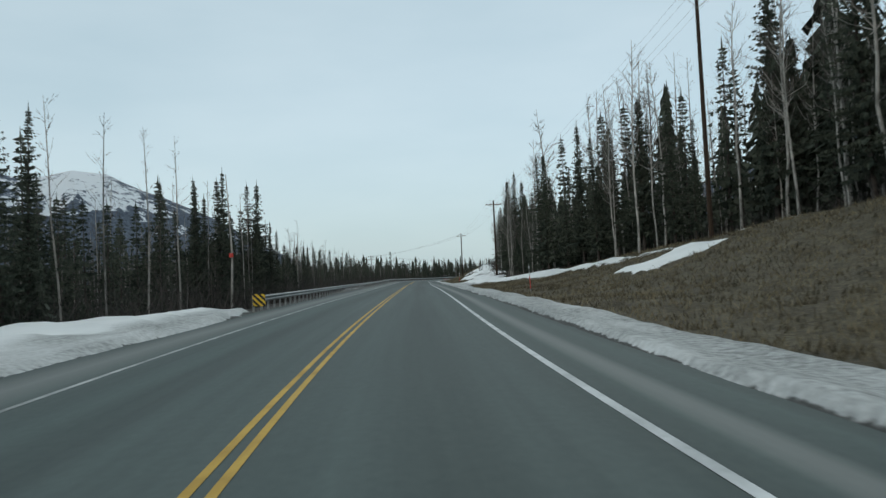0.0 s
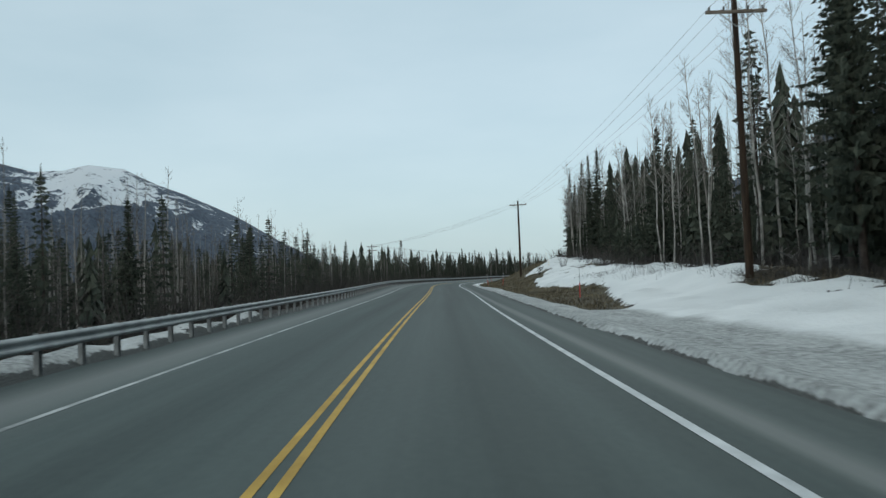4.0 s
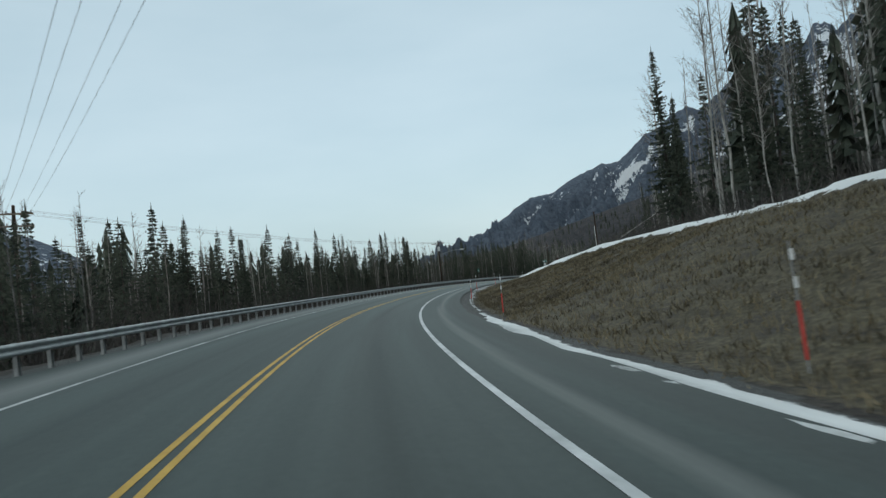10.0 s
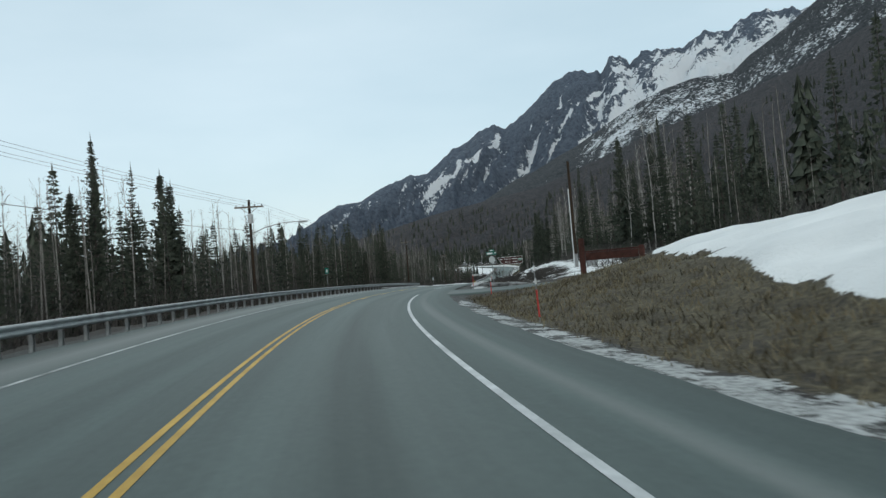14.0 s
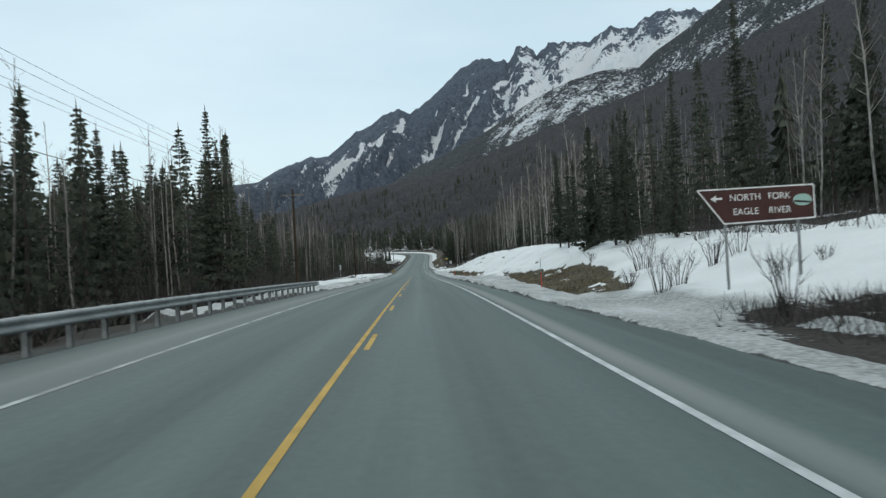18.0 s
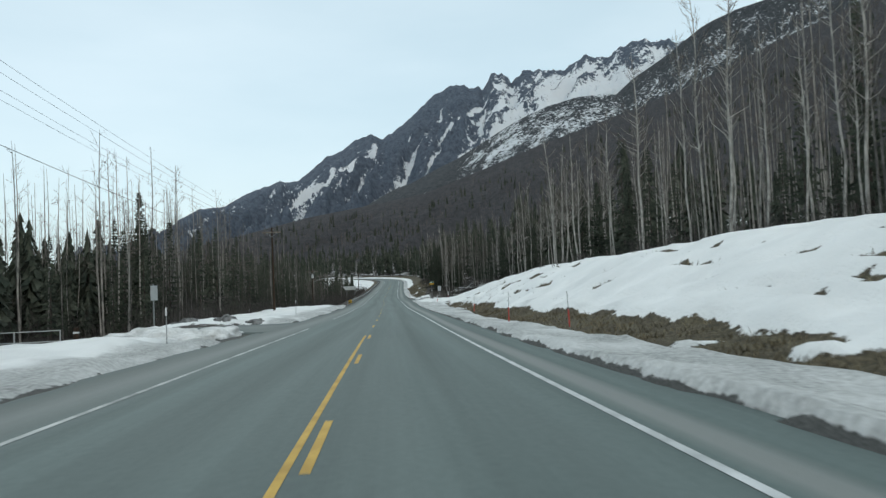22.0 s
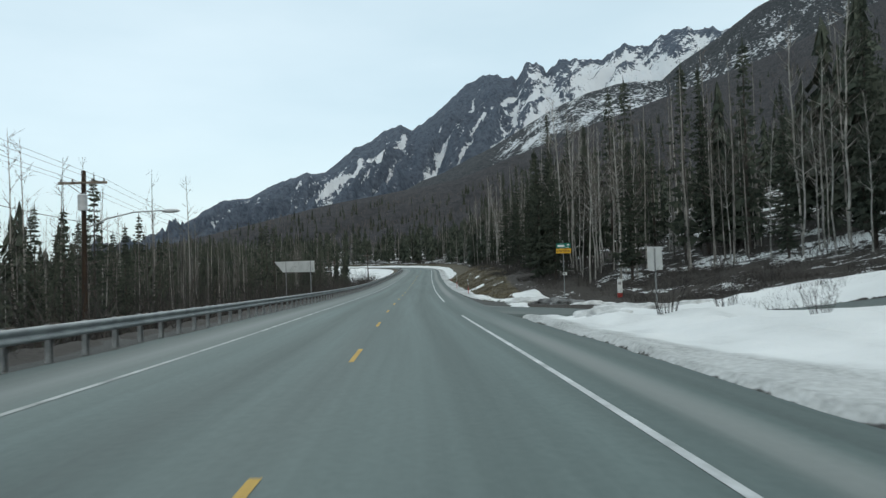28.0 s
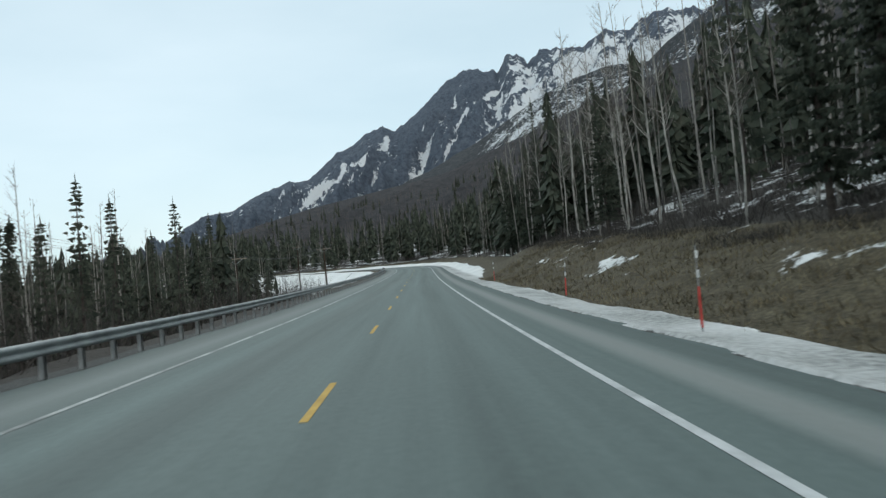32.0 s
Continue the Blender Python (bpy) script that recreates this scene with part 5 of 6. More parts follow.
def mountain(name, eye, skyline, far, near, base, mat, label, relief, seed, snow_fn, step=0.15, n=140, slant=17.0, spur_width=4.6):
    """A range whose crest is given as bearing, elevation pairs (degrees) seen from eye, at the distance far; it falls to base at near."""
    az = np.arange(skyline[0][0], skyline[-1][0] + 0.01, step)
    el = np.interp(az, [p[0] for p in skyline], [p[1] for p in skyline])
    q = np.concatenate([np.linspace(0, 1, n), [1.04, 1.1, 1.2]])
    A, Q = np.meshgrid(np.radians(az), q, indexing="ij")
    top = np.tan(np.radians(el))[:, None] * far
    foot = np.interp(az, [p[0] for p in near], [p[1] for p in near])[:, None]
    D = foot + (far - foot) * Q
    X, Y = eye[0] + D * np.sin(A), eye[1] + D * np.cos(A)
    prof = np.where(Q <= 1, 0.12 * Q + 0.88 * Q ** 1.7, 1 - 2.2 * (Q - 1))
    lean = np.degrees(A) + slant * (1 - np.clip(Q, 0, 1)) + 1.6 * cloudy(X / 600 + seed, Y / 600, 3)
    rid = 0.62 * crested(lean / spur_width + seed, Q * 1.3, 5) + 0.38 * crested(X / 420 + seed, Y / 420, 5)
    fine = crested(X / 130 + seed, Y / 130, 4)
    gully = crested(lean / 1.1 + seed + 5, Q * 3.2, 4)
    bend = (np.clip(Q, 0, 1) * (1 - np.clip(Q, 0, 1)) * 4) ** 0.6 * (1 - 0.75 * smooth(0.88, 1.0, Q))
    teeth = crested(np.degrees(A) / 1.1 + seed, Q * 2.0, 4, 0.5)
    jag = 30 * (0.35 + 0.65 * smooth(28, 42, np.degrees(A))) * (teeth - 0.42) * smooth(0.90, 0.985, Q) * (relief > 200)
    # strata that cross the spurs, seen as fine ledges
    ledge = crested((np.degrees(A) - 9 * (1 - np.clip(Q, 0, 1))) / 0.7 + seed + 3, Q * 6, 3)
    Z = jag + eye[2] + base + (top - base) * prof + relief * ((rid - 0.42 + 0.12 * (gully - 0.4) + 0.05 * (ledge - 0.4)) * bend + 0.10 * (fine - 0.5) * np.clip(Q * 2, 0, 1) * np.clip(1.25 - Q ** 6, 0, 1))
    me = mesh_of(name, np.stack([X, Y, Z], -1).reshape(-1, 3), sheet(len(az), len(q)), mat, True)
    HEIGHTS[name] = (X, Y, Z, A, Q)
    # hollows hold snow, and the lee side of each spur
    hollow = np.clip((spread_out(Z, 5) - Z) / (relief * 0.05), -1, 1) + 0.5 * np.clip((spread_out(Z, 14) - Z) / (relief * 0.12), -1, 1)
    lee = np.clip(-np.gradient(Z - top * prof, axis=0) / (relief * 0.02), -1, 1)
    attribute(me, "snow", snow_fn(np.degrees(A), Q, hollow, lee, fine, 0.45 - gully, ledge, lean))
    return tagged(new(name, me), label, "mountain", kind="structure")


EYE_A, EYE_B = (82.4, 398.3, 6.6), (4.9, 89.7, 3.1)
# range and flank tinted blue: distance haze put into their base colours
M_RANGE = mountain_material("hazed_rock_and_snow", (0.062, 0.079, 0.108), (0.155, 0.183, 0.225), 0.014, 0.06, 1.0)
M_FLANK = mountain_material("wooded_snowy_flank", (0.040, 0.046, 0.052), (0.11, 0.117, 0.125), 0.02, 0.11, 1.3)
M_HILL = mountain_material("bare_wooded_hillside", (0.055, 0.056, 0.062), (0.10, 0.098, 0.102), 0.02, 0.12)
SKY_FAR = [(12, 1.2), (15, 2.6), (18.2, 4.21), (19.73, 5.24), (21.05, 5.93), (22.7, 6.08), (24.06, 6.84), (25.26, 7.35), (26.46, 7.78), (27.65, 7.74), (28.61, 8.38), (29.8, 9.45), (30.84, 9.75), (31.75, 10.45), (32.98, 10.87), (33.83, 10.53), (34.91, 11.18), (36.19, 12.19), (37.47, 13.28), (38.72, 13.96), (39.59, 14.0), (41.03, 13.7), (41.63, 14.5), (42.05, 14.7), (42.72, 14.45), (43.11, 13.93), (44.11, 14.66), (45.64, 14.68), (46.47, 14.47), (47.32, 14.67), (47.78, 15.16), (48.53, 15.37), (49.34, 15.06), (50.0, 15.04), (50.85, 15.7), (51.35, 15.95), (52.65, 16.06), (52.95, 15.74), (54.22, 15.81), (54.62, 15.6), (60, 15), (64, 14)]
SKY_FLANK = [(30, 4.5), (34.33, 6.89), (35.74, 7.33), (37.54, 8.26), (38.96, 8.85), (41.11, 10.07), (43.25, 11.25), (45.35, 12.07), (47.4, 12.54), (49.41, 12.66), (50.22, 12.51), (51.42, 13.46), (52.75, 14.19), (54.07, 14.95), (56.02, 16.21), (56.91, 16.59), (58.46, 17.06), (61.16, 17.5), (63.2, 17.95), (75, 21), (95, 22)]
SKY_HILL = [(8, 1.0), (18, 2.5), (28.33, 5.0), (36.46, 6.4), (44.58, 9.3), (50.48, 11.07), (56.1, 12.79), (59.66, 14.27), (65.23, 15.99), (80, 19), (110, 20)]


def range_snow(a, q, hol, lee, f, g, led, ln):
    """Streaks in the gullies, thicker towards the higher end; long couloirs, a broad field below the ridge, dark faces between."""
    rich = knots(a, [(12, 0.02), (18, 0.10), (21, 0.04), (23, 0.14), (25, 0.02), (29, 0.12), (32, 0.03), (36, 0.0), (38.5, 0.02), (41, 0.14), (43, 0.24), (47, 0.30), (56, 0.30)])
    threads = crested(ln / 0.42 + 2, q * 4.5, 3)
    snow = -0.12 + 0.24 * smooth(0.42, 0.70, q) + 1.15 * rich * smooth(0.40, 0.72, q) + 0.26 * g + 0.22 * (led - 0.45) * smooth(38, 43, a) + 0.24 * (0.45 - threads) + 0.20 * (0.5 - f) + 0.07 * hol + 0.06 * lee
    # couloirs: where they leave the ridge, how wide, how far down
    for c, w, down in ((40.6, 0.28, 0.50), (43.2, 0.22, 0.62), (38.1, 0.16, 0.74), (33.3, 0.2, 0.66), (45.8, 0.25, 0.6), (31.0, 0.16, 0.72), (48.4, 0.25, 0.66)):
        snow = snow + 0.36 * np.exp(-((ln - c - 0.5 * (f - 0.5)) / w) ** 2) * smooth(down - 0.08, down + 0.06, q) * (1 - smooth(0.93, 0.98, q))
    # dark steep faces under the peaks
    for c, w in ((36.6, 1.5), (40.0, 1.1), (29.6, 1.4), (44.3, 0.7), (48.0, 0.8), (51.8, 0.8)):
        snow = snow - 0.20 * np.exp(-((a - c) / w) ** 2) * smooth(0.74, 0.88, q)
    snow = snow + 0.30 * np.exp(-((a - 50.0) / 3.5) ** 2 - ((q - 0.80) / 0.08) ** 2) + 0.16 * np.exp(-((a - 45.5) / 3.0) ** 2 - ((q - 0.72) / 0.07) ** 2)
    return snow - 0.12 * smooth(0.955, 0.995, q)


def flank_snow(a, q, hol, lee, f, g, led, ln):
    """Thin woods over snow: pale high up, dark below."""
    pale = 0.40 * smooth(0.58, 0.9, q + 0.1 * (f - 0.5)) * (1 - smooth(49.5, 51.5, a)) * smooth(36, 42, a)
    dusted = 0.27 * smooth(0.55, 0.82, q) * smooth(49.5, 52, a)
    return -0.06 + pale + dusted + 0.16 * (0.5 - f) + 0.10 * g + 0.05 * hol


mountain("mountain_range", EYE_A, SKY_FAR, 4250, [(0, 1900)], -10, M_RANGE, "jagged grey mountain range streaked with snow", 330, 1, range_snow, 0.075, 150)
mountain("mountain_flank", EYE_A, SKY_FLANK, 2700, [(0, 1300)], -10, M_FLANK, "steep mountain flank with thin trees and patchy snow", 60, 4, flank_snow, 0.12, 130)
mountain("wooded_hillside", EYE_A, SKY_HILL, 1500, [(8, 1000), (30, 950), (40, 850), (50, 600), (60, 360), (75, 220), (110, 170)], 6, M_HILL, "grey-brown hillside of bare woods below the mountains", 40, 7,
         lambda a, q, hol, lee, f, g, led, ln: -0.05 + 0.2 * (f - 0.5) * (q > 0.6), 0.3, 90)
SKY_LEFT = [(-50, 11), (-35, 9.5), (-26.13, 8.84), (-24.23, 8.38), (-22.58, 8.53), (-20.98, 8.94), (-18.8, 8.69), (-17.38, 7.96), (-14.48, 6.81), (-11.49, 5.42), (-8.44, 3.56), (-5, 1.8), (0, 0.6)]
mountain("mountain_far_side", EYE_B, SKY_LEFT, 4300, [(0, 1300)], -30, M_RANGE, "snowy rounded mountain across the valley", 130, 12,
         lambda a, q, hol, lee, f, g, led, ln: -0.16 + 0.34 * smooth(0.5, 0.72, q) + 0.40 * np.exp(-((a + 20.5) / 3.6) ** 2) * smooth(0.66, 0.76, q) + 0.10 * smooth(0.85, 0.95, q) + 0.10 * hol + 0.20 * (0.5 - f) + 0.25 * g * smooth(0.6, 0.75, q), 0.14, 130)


def hill_woods(label):
    """Bare trees and dark spruces over the lower hillside, as one mass."""
    X, Y, Z, A, Q = HEIGHTS["wooded_hillside"]
    rg = np.random.RandomState(8)
    n = 21000
    i = rg.randint(0, X.shape[0] - 1, n)
    q = rg.rand(n) ** 1.25 * 80
    j = q.astype(int)
    t, u = rg.rand(n), q - j
    lerp = lambda G: (G[i, j] * (1 - t) + G[i + 1, j] * t) * (1 - u) + (G[i, j + 1] * (1 - t) + G[i + 1, j + 1] * t) * u
    P = np.stack([lerp(X), lerp(Y), lerp(Z)], -1)
    dark = rg.rand(n) < np.where(q < 7, 0.5, 0.13)
    h = np.where(dark, 13, 12) * rg.uniform(0.6, 1.2, n)
    vs, ms = [], []
    for k in range(n):
        a = rg.uniform(0, 6.28)
        c = np.array([math.cos(a), math.sin(a), 0])
        d = np.array([-c[1], c[0], 0])
        T = []
        if dark[k]:
            for z0, z1, w in ((0.0, 0.5, 0.16), (0.25, 0.75, 0.12), (0.5, 1.05, 0.08)):
                for e in (c, d):
                    T += [(e * -w + (0, 0, z0), e * w + (0, 0, z0 + 0.04), np.array([0, 0, z1]))]
        else:
            T += [(c * -0.011, c * 0.011, np.array([0.02, 0, 0.95]))]
            for m in range(5):
                b = rg.uniform(0.35, 0.85)
                e = np.array([rg.uniform(-0.16, 0.16), rg.uniform(-0.16, 0.16), b + rg.uniform(0.1, 0.25)])
                T += [(np.array([0, 0, b - 0.02]), np.array([0, 0, b + 0.02]), e)]
        vs.append(np.array(T).reshape(-1, 3) * h[k] + P[k])
        ms.append(np.full(len(T), 1 if dark[k] else 0))
        if not dark[k]:
            ms[-1][0] = 2
    v = np.concatenate(vs)
    me = mesh_of("hillside_woods", v, np.arange(len(v)).reshape(-1, 3), (M_TWIG, M_NEEDLE, M_FAR_BARK), False, np.concatenate(ms))
    return tagged(new("hillside_woods", me), label, "woods", kind="stuff")


hill_woods("bare grey woods with scattered dark spruces on the hillside")


# ---- signs and markers ----
M_MARK_RED = material("faded_red_marker", (0.42, 0.035, 0.03), (0.62, 0.075, 0.06), 5, 0.5, 0)
M_MARK_WHITE = material("white_marker_sheeting", (0.55, 0.57, 0.58), (0.75, 0.77, 0.78), 5, 0.45, 0)
M_MARK_GREY = material("grey_marker_stake", (0.18, 0.185, 0.19), (0.32, 0.33, 0.33), 5, 0.6, 0)
M_SIGN_BROWN = material("brown_sign_sheeting", (0.036, 0.012, 0.011), (0.06, 0.021, 0.018), 2, 0.45, 0)
M_SIGN_WHITE = material("white_sign_sheeting", (0.6, 0.62, 0.62), (0.75, 0.77, 0.77), 4, 0.45, 0)
M_SIGN_GREEN = material("green_sign_sheeting", (0.006, 0.13, 0.10), (0.012, 0.2, 0.15), 4, 0.45, 0)
M_SIGN_YELLOW = material("yellow_sign_sheeting", (0.56, 0.30, 0.012), (0.72, 0.42, 0.03), 4, 0.45, 0)
M_SIGN_BLACK = material("black_sign_sheeting", (0.012, 0.012, 0.012), (0.03, 0.03, 0.03), 4, 0.5, 0)
M_ALU = material("dull_aluminium_back", (0.38, 0.405, 0.41), (0.52, 0.55, 0.555), 1.5, 0.5, 0.1, metal=0.2)
M_RUST = material("red_brown_timber", (0.035, 0.013, 0.010), (0.085, 0.032, 0.024), 3, 0.8, 0.3)
M_LOGO = material("pale_green_emblem", (0.25, 0.42, 0.38), (0.4, 0.55, 0.5), 4, 0.5, 0)


def facing(s, o, name, label, category, group="", sink=0.1, turn=0.0):
    """An empty at the ground that faces the coming traffic: its x runs to the right, its y along the road."""
    P = place(s, o)
    root = new(name)
    root.matrix_basis = pose(P[0], P[1], P[2] - sink, 0, 0, math.degrees(-float(line_at(s)[3])) + turn)
    return tagged(root, label, category, group)


def plate(name, ring, y, thick, mat, parent, label=""):
    """A flat plate with that outline (x, z), facing -y."""
    bm = bmesh.new()
    f = bm.faces.new([bm.verts.new((x, y, z)) for x, z in ring])
    ext = bmesh.ops.extrude_face_region(bm, geom=[f])
    bmesh.ops.translate(bm, verts=[v for v in ext["geom"] if isinstance(v, bmesh.types.BMVert)], vec=(0, thick, 0))
    bmesh.ops.recalc_face_normals(bm, faces=bm.faces[:])
    return part(name, (bm, mat), parent, label)


def lettering(text, x, z, size, y, mat, parent, wide=1.0):
    cu = bpy.data.curves.new("lettering", "FONT")
    cu.body, cu.size, cu.align_x, cu.align_y = text, size, "CENTER", "CENTER"
    tmp = new("lettering", cu)
    me = bpy.data.meshes.new_from_object(tmp.evaluated_get(bpy.context.evaluated_depsgraph_get()))
    bpy.data.objects.remove(tmp)
    me.transform(Matrix.Translation((x, y, z)) @ Matrix.Rotation(radians(90), 4, "X") @ Matrix.Diagonal((wide, 1, 1, 1)))
    me.materials.clear()
    me.materials.append(mat)
    return part("lettering", me, parent)


def rect(x0, z0, x1, z1):
    return [(x0, z0), (x1, z0), (x1, z1), (x0, z1)]


def snow_marker(s, o, height=1.85, lean=0.0):
    root = facing(s, o, "snow_marker", "slim red roadside stake with white reflective bands", "roadside marker", "snow stakes along the shoulder")
    root.matrix_basis = root.matrix_basis @ pose(0, 0, 0, 0, lean, 0)
    part("stake", (rod_bm(0.017, 0.013, height, 8), M_MARK_GREY), root)
    part("red_sleeve", (rod_bm(0.025, 0.025, height * 0.42, 8, Matrix.Translation((0, 0, 0.28))), M_MARK_RED), root, "faded red sleeve")
    for z in (height - 0.18, height - 0.55):
        part("reflector", (box_bm(0.06, 0.012, 0.15, (0, -0.03, z), 0.003), M_MARK_WHITE), root, "white reflective band")
    return root


for i, (s, o) in enumerate(((45.5, 8.2), (131, 8.4), (182.4, 8.3), (204, 7.7), (232.4, 7.6), (255, 6.9), (279, 6.6), (304, 6.6), (329, 7.0), (353.5, 8.2), (386, 7.1), (434, 7.3), (514, 8.1), (523.3, 7.0), (553, 8.3), (609, 8.6), (702.4, 6.7), (728, 6.5), (745.1, 7.1), (776, 7.2))):
    snow_marker(s, o, 2.4 if s == 386 else 1.85 if i % 3 else 1.7, (-2, 1, 3, 0)[i % 4])
for s, o in ((512, -7.3), (560, -8.2)):
    root = facing(s, o, "stake", "slim grey roadside stake with a white band", "roadside marker", "snow stakes along the shoulder")
    part("shaft", (rod_bm(0.02, 0.015, 1.75, 8), M_MARK_GREY), root)
    part("reflector", (box_bm(0.06, 0.012, 0.3, (0, -0.025, 1.58), 0.003), M_MARK_WHITE), root, "white reflective band")

# brown direction sign
root = facing(415.2, 10.7, "direction_sign", "brown arrow-shaped direction sign with white lettering on two steel posts", "road sign")
zb = 0.0 - float(ground_height(415.2, 10.7)) + 0.1
ring = [(-1.72, zb + 3.06), (-1.0, zb + 2.08), (1.62, zb + 2.14), (1.62, zb + 3.08)]
panel = plate("panel", ring, -0.03, 0.03, M_SIGN_BROWN, root)
cx, cz = 0.1, zb + 2.6
for (x0, z0), (x1, z1) in zip(ring, ring[1:] + ring[:1]):
    d = Vector((x1 - x0, 0, z1 - z0))
    n = Vector((-d.z, 0, d.x)).normalized() * 0.02
    plate("border", [(x0 - n.x, z0 - n.z), (x1 - n.x, z1 - n.z), (x1 + n.x, z1 + n.z), (x0 + n.x, z0 + n.z)], -0.035, 0.004, M_SIGN_WHITE, panel, "white border strip")
for word, x, z in (("NORTH", -0.36, 2.80), ("FORK", 0.62, 2.80), ("EAGLE", -0.36, 2.40), ("RIVER", 0.62, 2.40)):
    lettering(word, x, zb + z, 0.27, -0.036, M_SIGN_WHITE, panel, 0.95)
plate("arrow", [(-1.36, zb + 2.80), (-1.2, zb + 2.9), (-1.2, zb + 2.83), (-1.02, zb + 2.83), (-1.02, zb + 2.77), (-1.2, zb + 2.77), (-1.2, zb + 2.70)], -0.036, 0.004, M_SIGN_WHITE, panel, "white arrow")
plate("emblem", [(1.28 + 0.27 * math.cos(a), zb + 2.66 + 0.17 * math.sin(a)) for a in np.linspace(0, 6.0, 20)], -0.037, 0.004, M_LOGO, panel, "pale green oval emblem")
plate("emblem_stripe", [(1.04, zb + 2.6), (1.5, zb + 2.56), (1.5, zb + 2.61), (1.04, zb + 2.66)], -0.041, 0.003, M_SIGN_BLACK, panel)
for x in (-0.95, 1.15):
    part("sign_post", (box_bm(0.065, 0.065, zb + 3.0, (x, 0.03, (zb + 3.0) / 2), 0.006), M_POST), root)

# board seen from behind
root = facing(687, -8.86, "sign_board", "pale metal back of an arrow-shaped sign on two posts", "road sign")
zb = -float(ground_height(687, -8.86)) + 0.1
panel = plate("panel", [(-1.75, zb + 3.45), (-1.05, zb + 2.53), (1.62, zb + 2.5), (1.62, zb + 3.46)], 0.0, 0.03, M_ALU, root)
for z in (2.74, 3.2):
    part("stiffener", (box_bm(2.5, 0.04, 0.05, (0.2, -0.02, zb + z), 0.004), M_ALU), panel)
part("sticker", (box_bm(0.1, 0.004, 0.1, (1.45, -0.005, zb + 2.75)), M_MARK_GREY), panel)
for x in (-0.78, 1.3):
    part("sign_post", (box_bm(0.07, 0.07, zb + 3.48, (x, -0.055, (zb + 3.48) / 2), 0.006), M_POST), root)

# green plates with the dead end plate
root = facing(672.8, 11.45, "street_sign", "green street plate over a yellow dead end plate on a post", "road sign")
zb = -float(ground_height(672.8, 11.45)) + 0.1
part("sign_post", (rod_bm(0.032, 0.03, zb + 3.98, 8), M_POST), root)
g = plate("name_plate", rect(-0.46, zb + 3.45, 0.5, zb + 3.78), -0.04, 0.012, M_SIGN_GREEN, root, "green plate with a pale border")
for x0, z0, x1, z1 in ((-0.38, 3.54, 0.08, 3.68), (0.26, 3.64, 0.42, 3.71), (0.18, 3.50, 0.44, 3.53)):
    plate("bar", rect(x0, zb + z0, x1, zb + z1), -0.044, 0.003, M_SIGN_WHITE, g)
y = plate("dead_end_plate", rect(-0.49, zb + 3.1, 0.53, zb + 3.42), -0.04, 0.012, M_SIGN_YELLOW, root, "yellow plate with black lettering")
lettering("DEAD END", -0.12, zb + 3.26, 0.2, -0.045, M_SIGN_BLACK, y, 0.78)
plate("arrow", [(0.45, zb + 3.26), (0.36, zb + 3.32), (0.36, zb + 3.28), (0.27, zb + 3.28), (0.27, zb + 3.24), (0.36, zb + 3.24), (0.36, zb + 3.20)], -0.045, 0.003, M_SIGN_BLACK, y)
w = plate("small_plate", rect(-0.1, zb + 1.62, 0.2, zb + 1.80), -0.045, 0.01, M_SIGN_WHITE, root, "small white plate")
plate("bar", rect(-0.06, zb + 1.68, 0.1, zb + 1.74), -0.05, 0.003, M_SIGN_BLACK, w)

# plate seen from behind beside the side road
root = facing(654.2, 12.05, "plate_sign", "upright white metal sign plate seen from behind on a thin post", "road sign")
zb = -float(ground_height(654.2, 12.05)) + 0.1
plate("panel", rect(-0.34, zb + 1.72, 0.34, zb + 2.76), 0.0, 0.012, M_ALU, root)
part("sign_post", (box_bm(0.06, 0.05, zb + 2.7, (0, -0.03, (zb + 2.7) / 2), 0.005), M_POST), root)

# small white board with a red foot
root = facing(673.5, 15.4, "notice_board", "small upright white board with a red base beside the side road", "notice board")
plate("panel", rect(-0.17, 0.38, 0.17, 1.35), -0.02, 0.04, M_SIGN_WHITE, root)
plate("foot", rect(-0.17, 0.0, 0.17, 0.38), -0.02, 0.04, M_MARK_RED, root, "red lower part")
plate("bar", rect(-0.1, 0.95, 0.1, 1.15), -0.024, 0.003, M_MARK_GREY, root)

# corner of the first side road: street plates above the back of a stop sign
root = facing(374.0, 9.2, "stop_sign", "grey back of an octagonal stop sign with green street plates above", "road sign", turn=-12)
zb = -float(ground_height(374.0, 9.2)) + 0.1
part("sign_post", (box_bm(0.06, 0.05, zb + 2.6, (0, 0, (zb + 2.6) / 2), 0.005), M_POST), root)
plate("octagon", [(0.28 * math.cos(a), zb + 2.08 + 0.3 * math.sin(a)) for a in np.radians(np.arange(22.5, 360, 45))], -0.04, 0.008, M_ALU, root, "grey metal back of the octagon")
for z, x0, x1, yy in ((2.48, -0.42, 0.42, -0.06), (2.76, -0.16, 0.24, -0.05)):
    g = plate("name_plate", rect(x0, zb + z, x1, zb + z + (0.25 if x1 > 0.3 else 0.16)), yy, 0.012, M_SIGN_GREEN, root, "green street plate")
    plate("bar", rect(x0 + 0.05, zb + z + 0.05, x0 + (x1 - x0) * 0.62, zb + z + (0.19 if x1 > 0.3 else 0.12)), yy - 0.004, 0.003, M_SIGN_WHITE, g)
    plate("bar", rect(x1 - 0.16, zb + z + 0.1, x1 - 0.04, zb + z + (0.18 if x1 > 0.3 else 0.13)), yy - 0.004, 0.003, M_SIGN_WHITE, g)

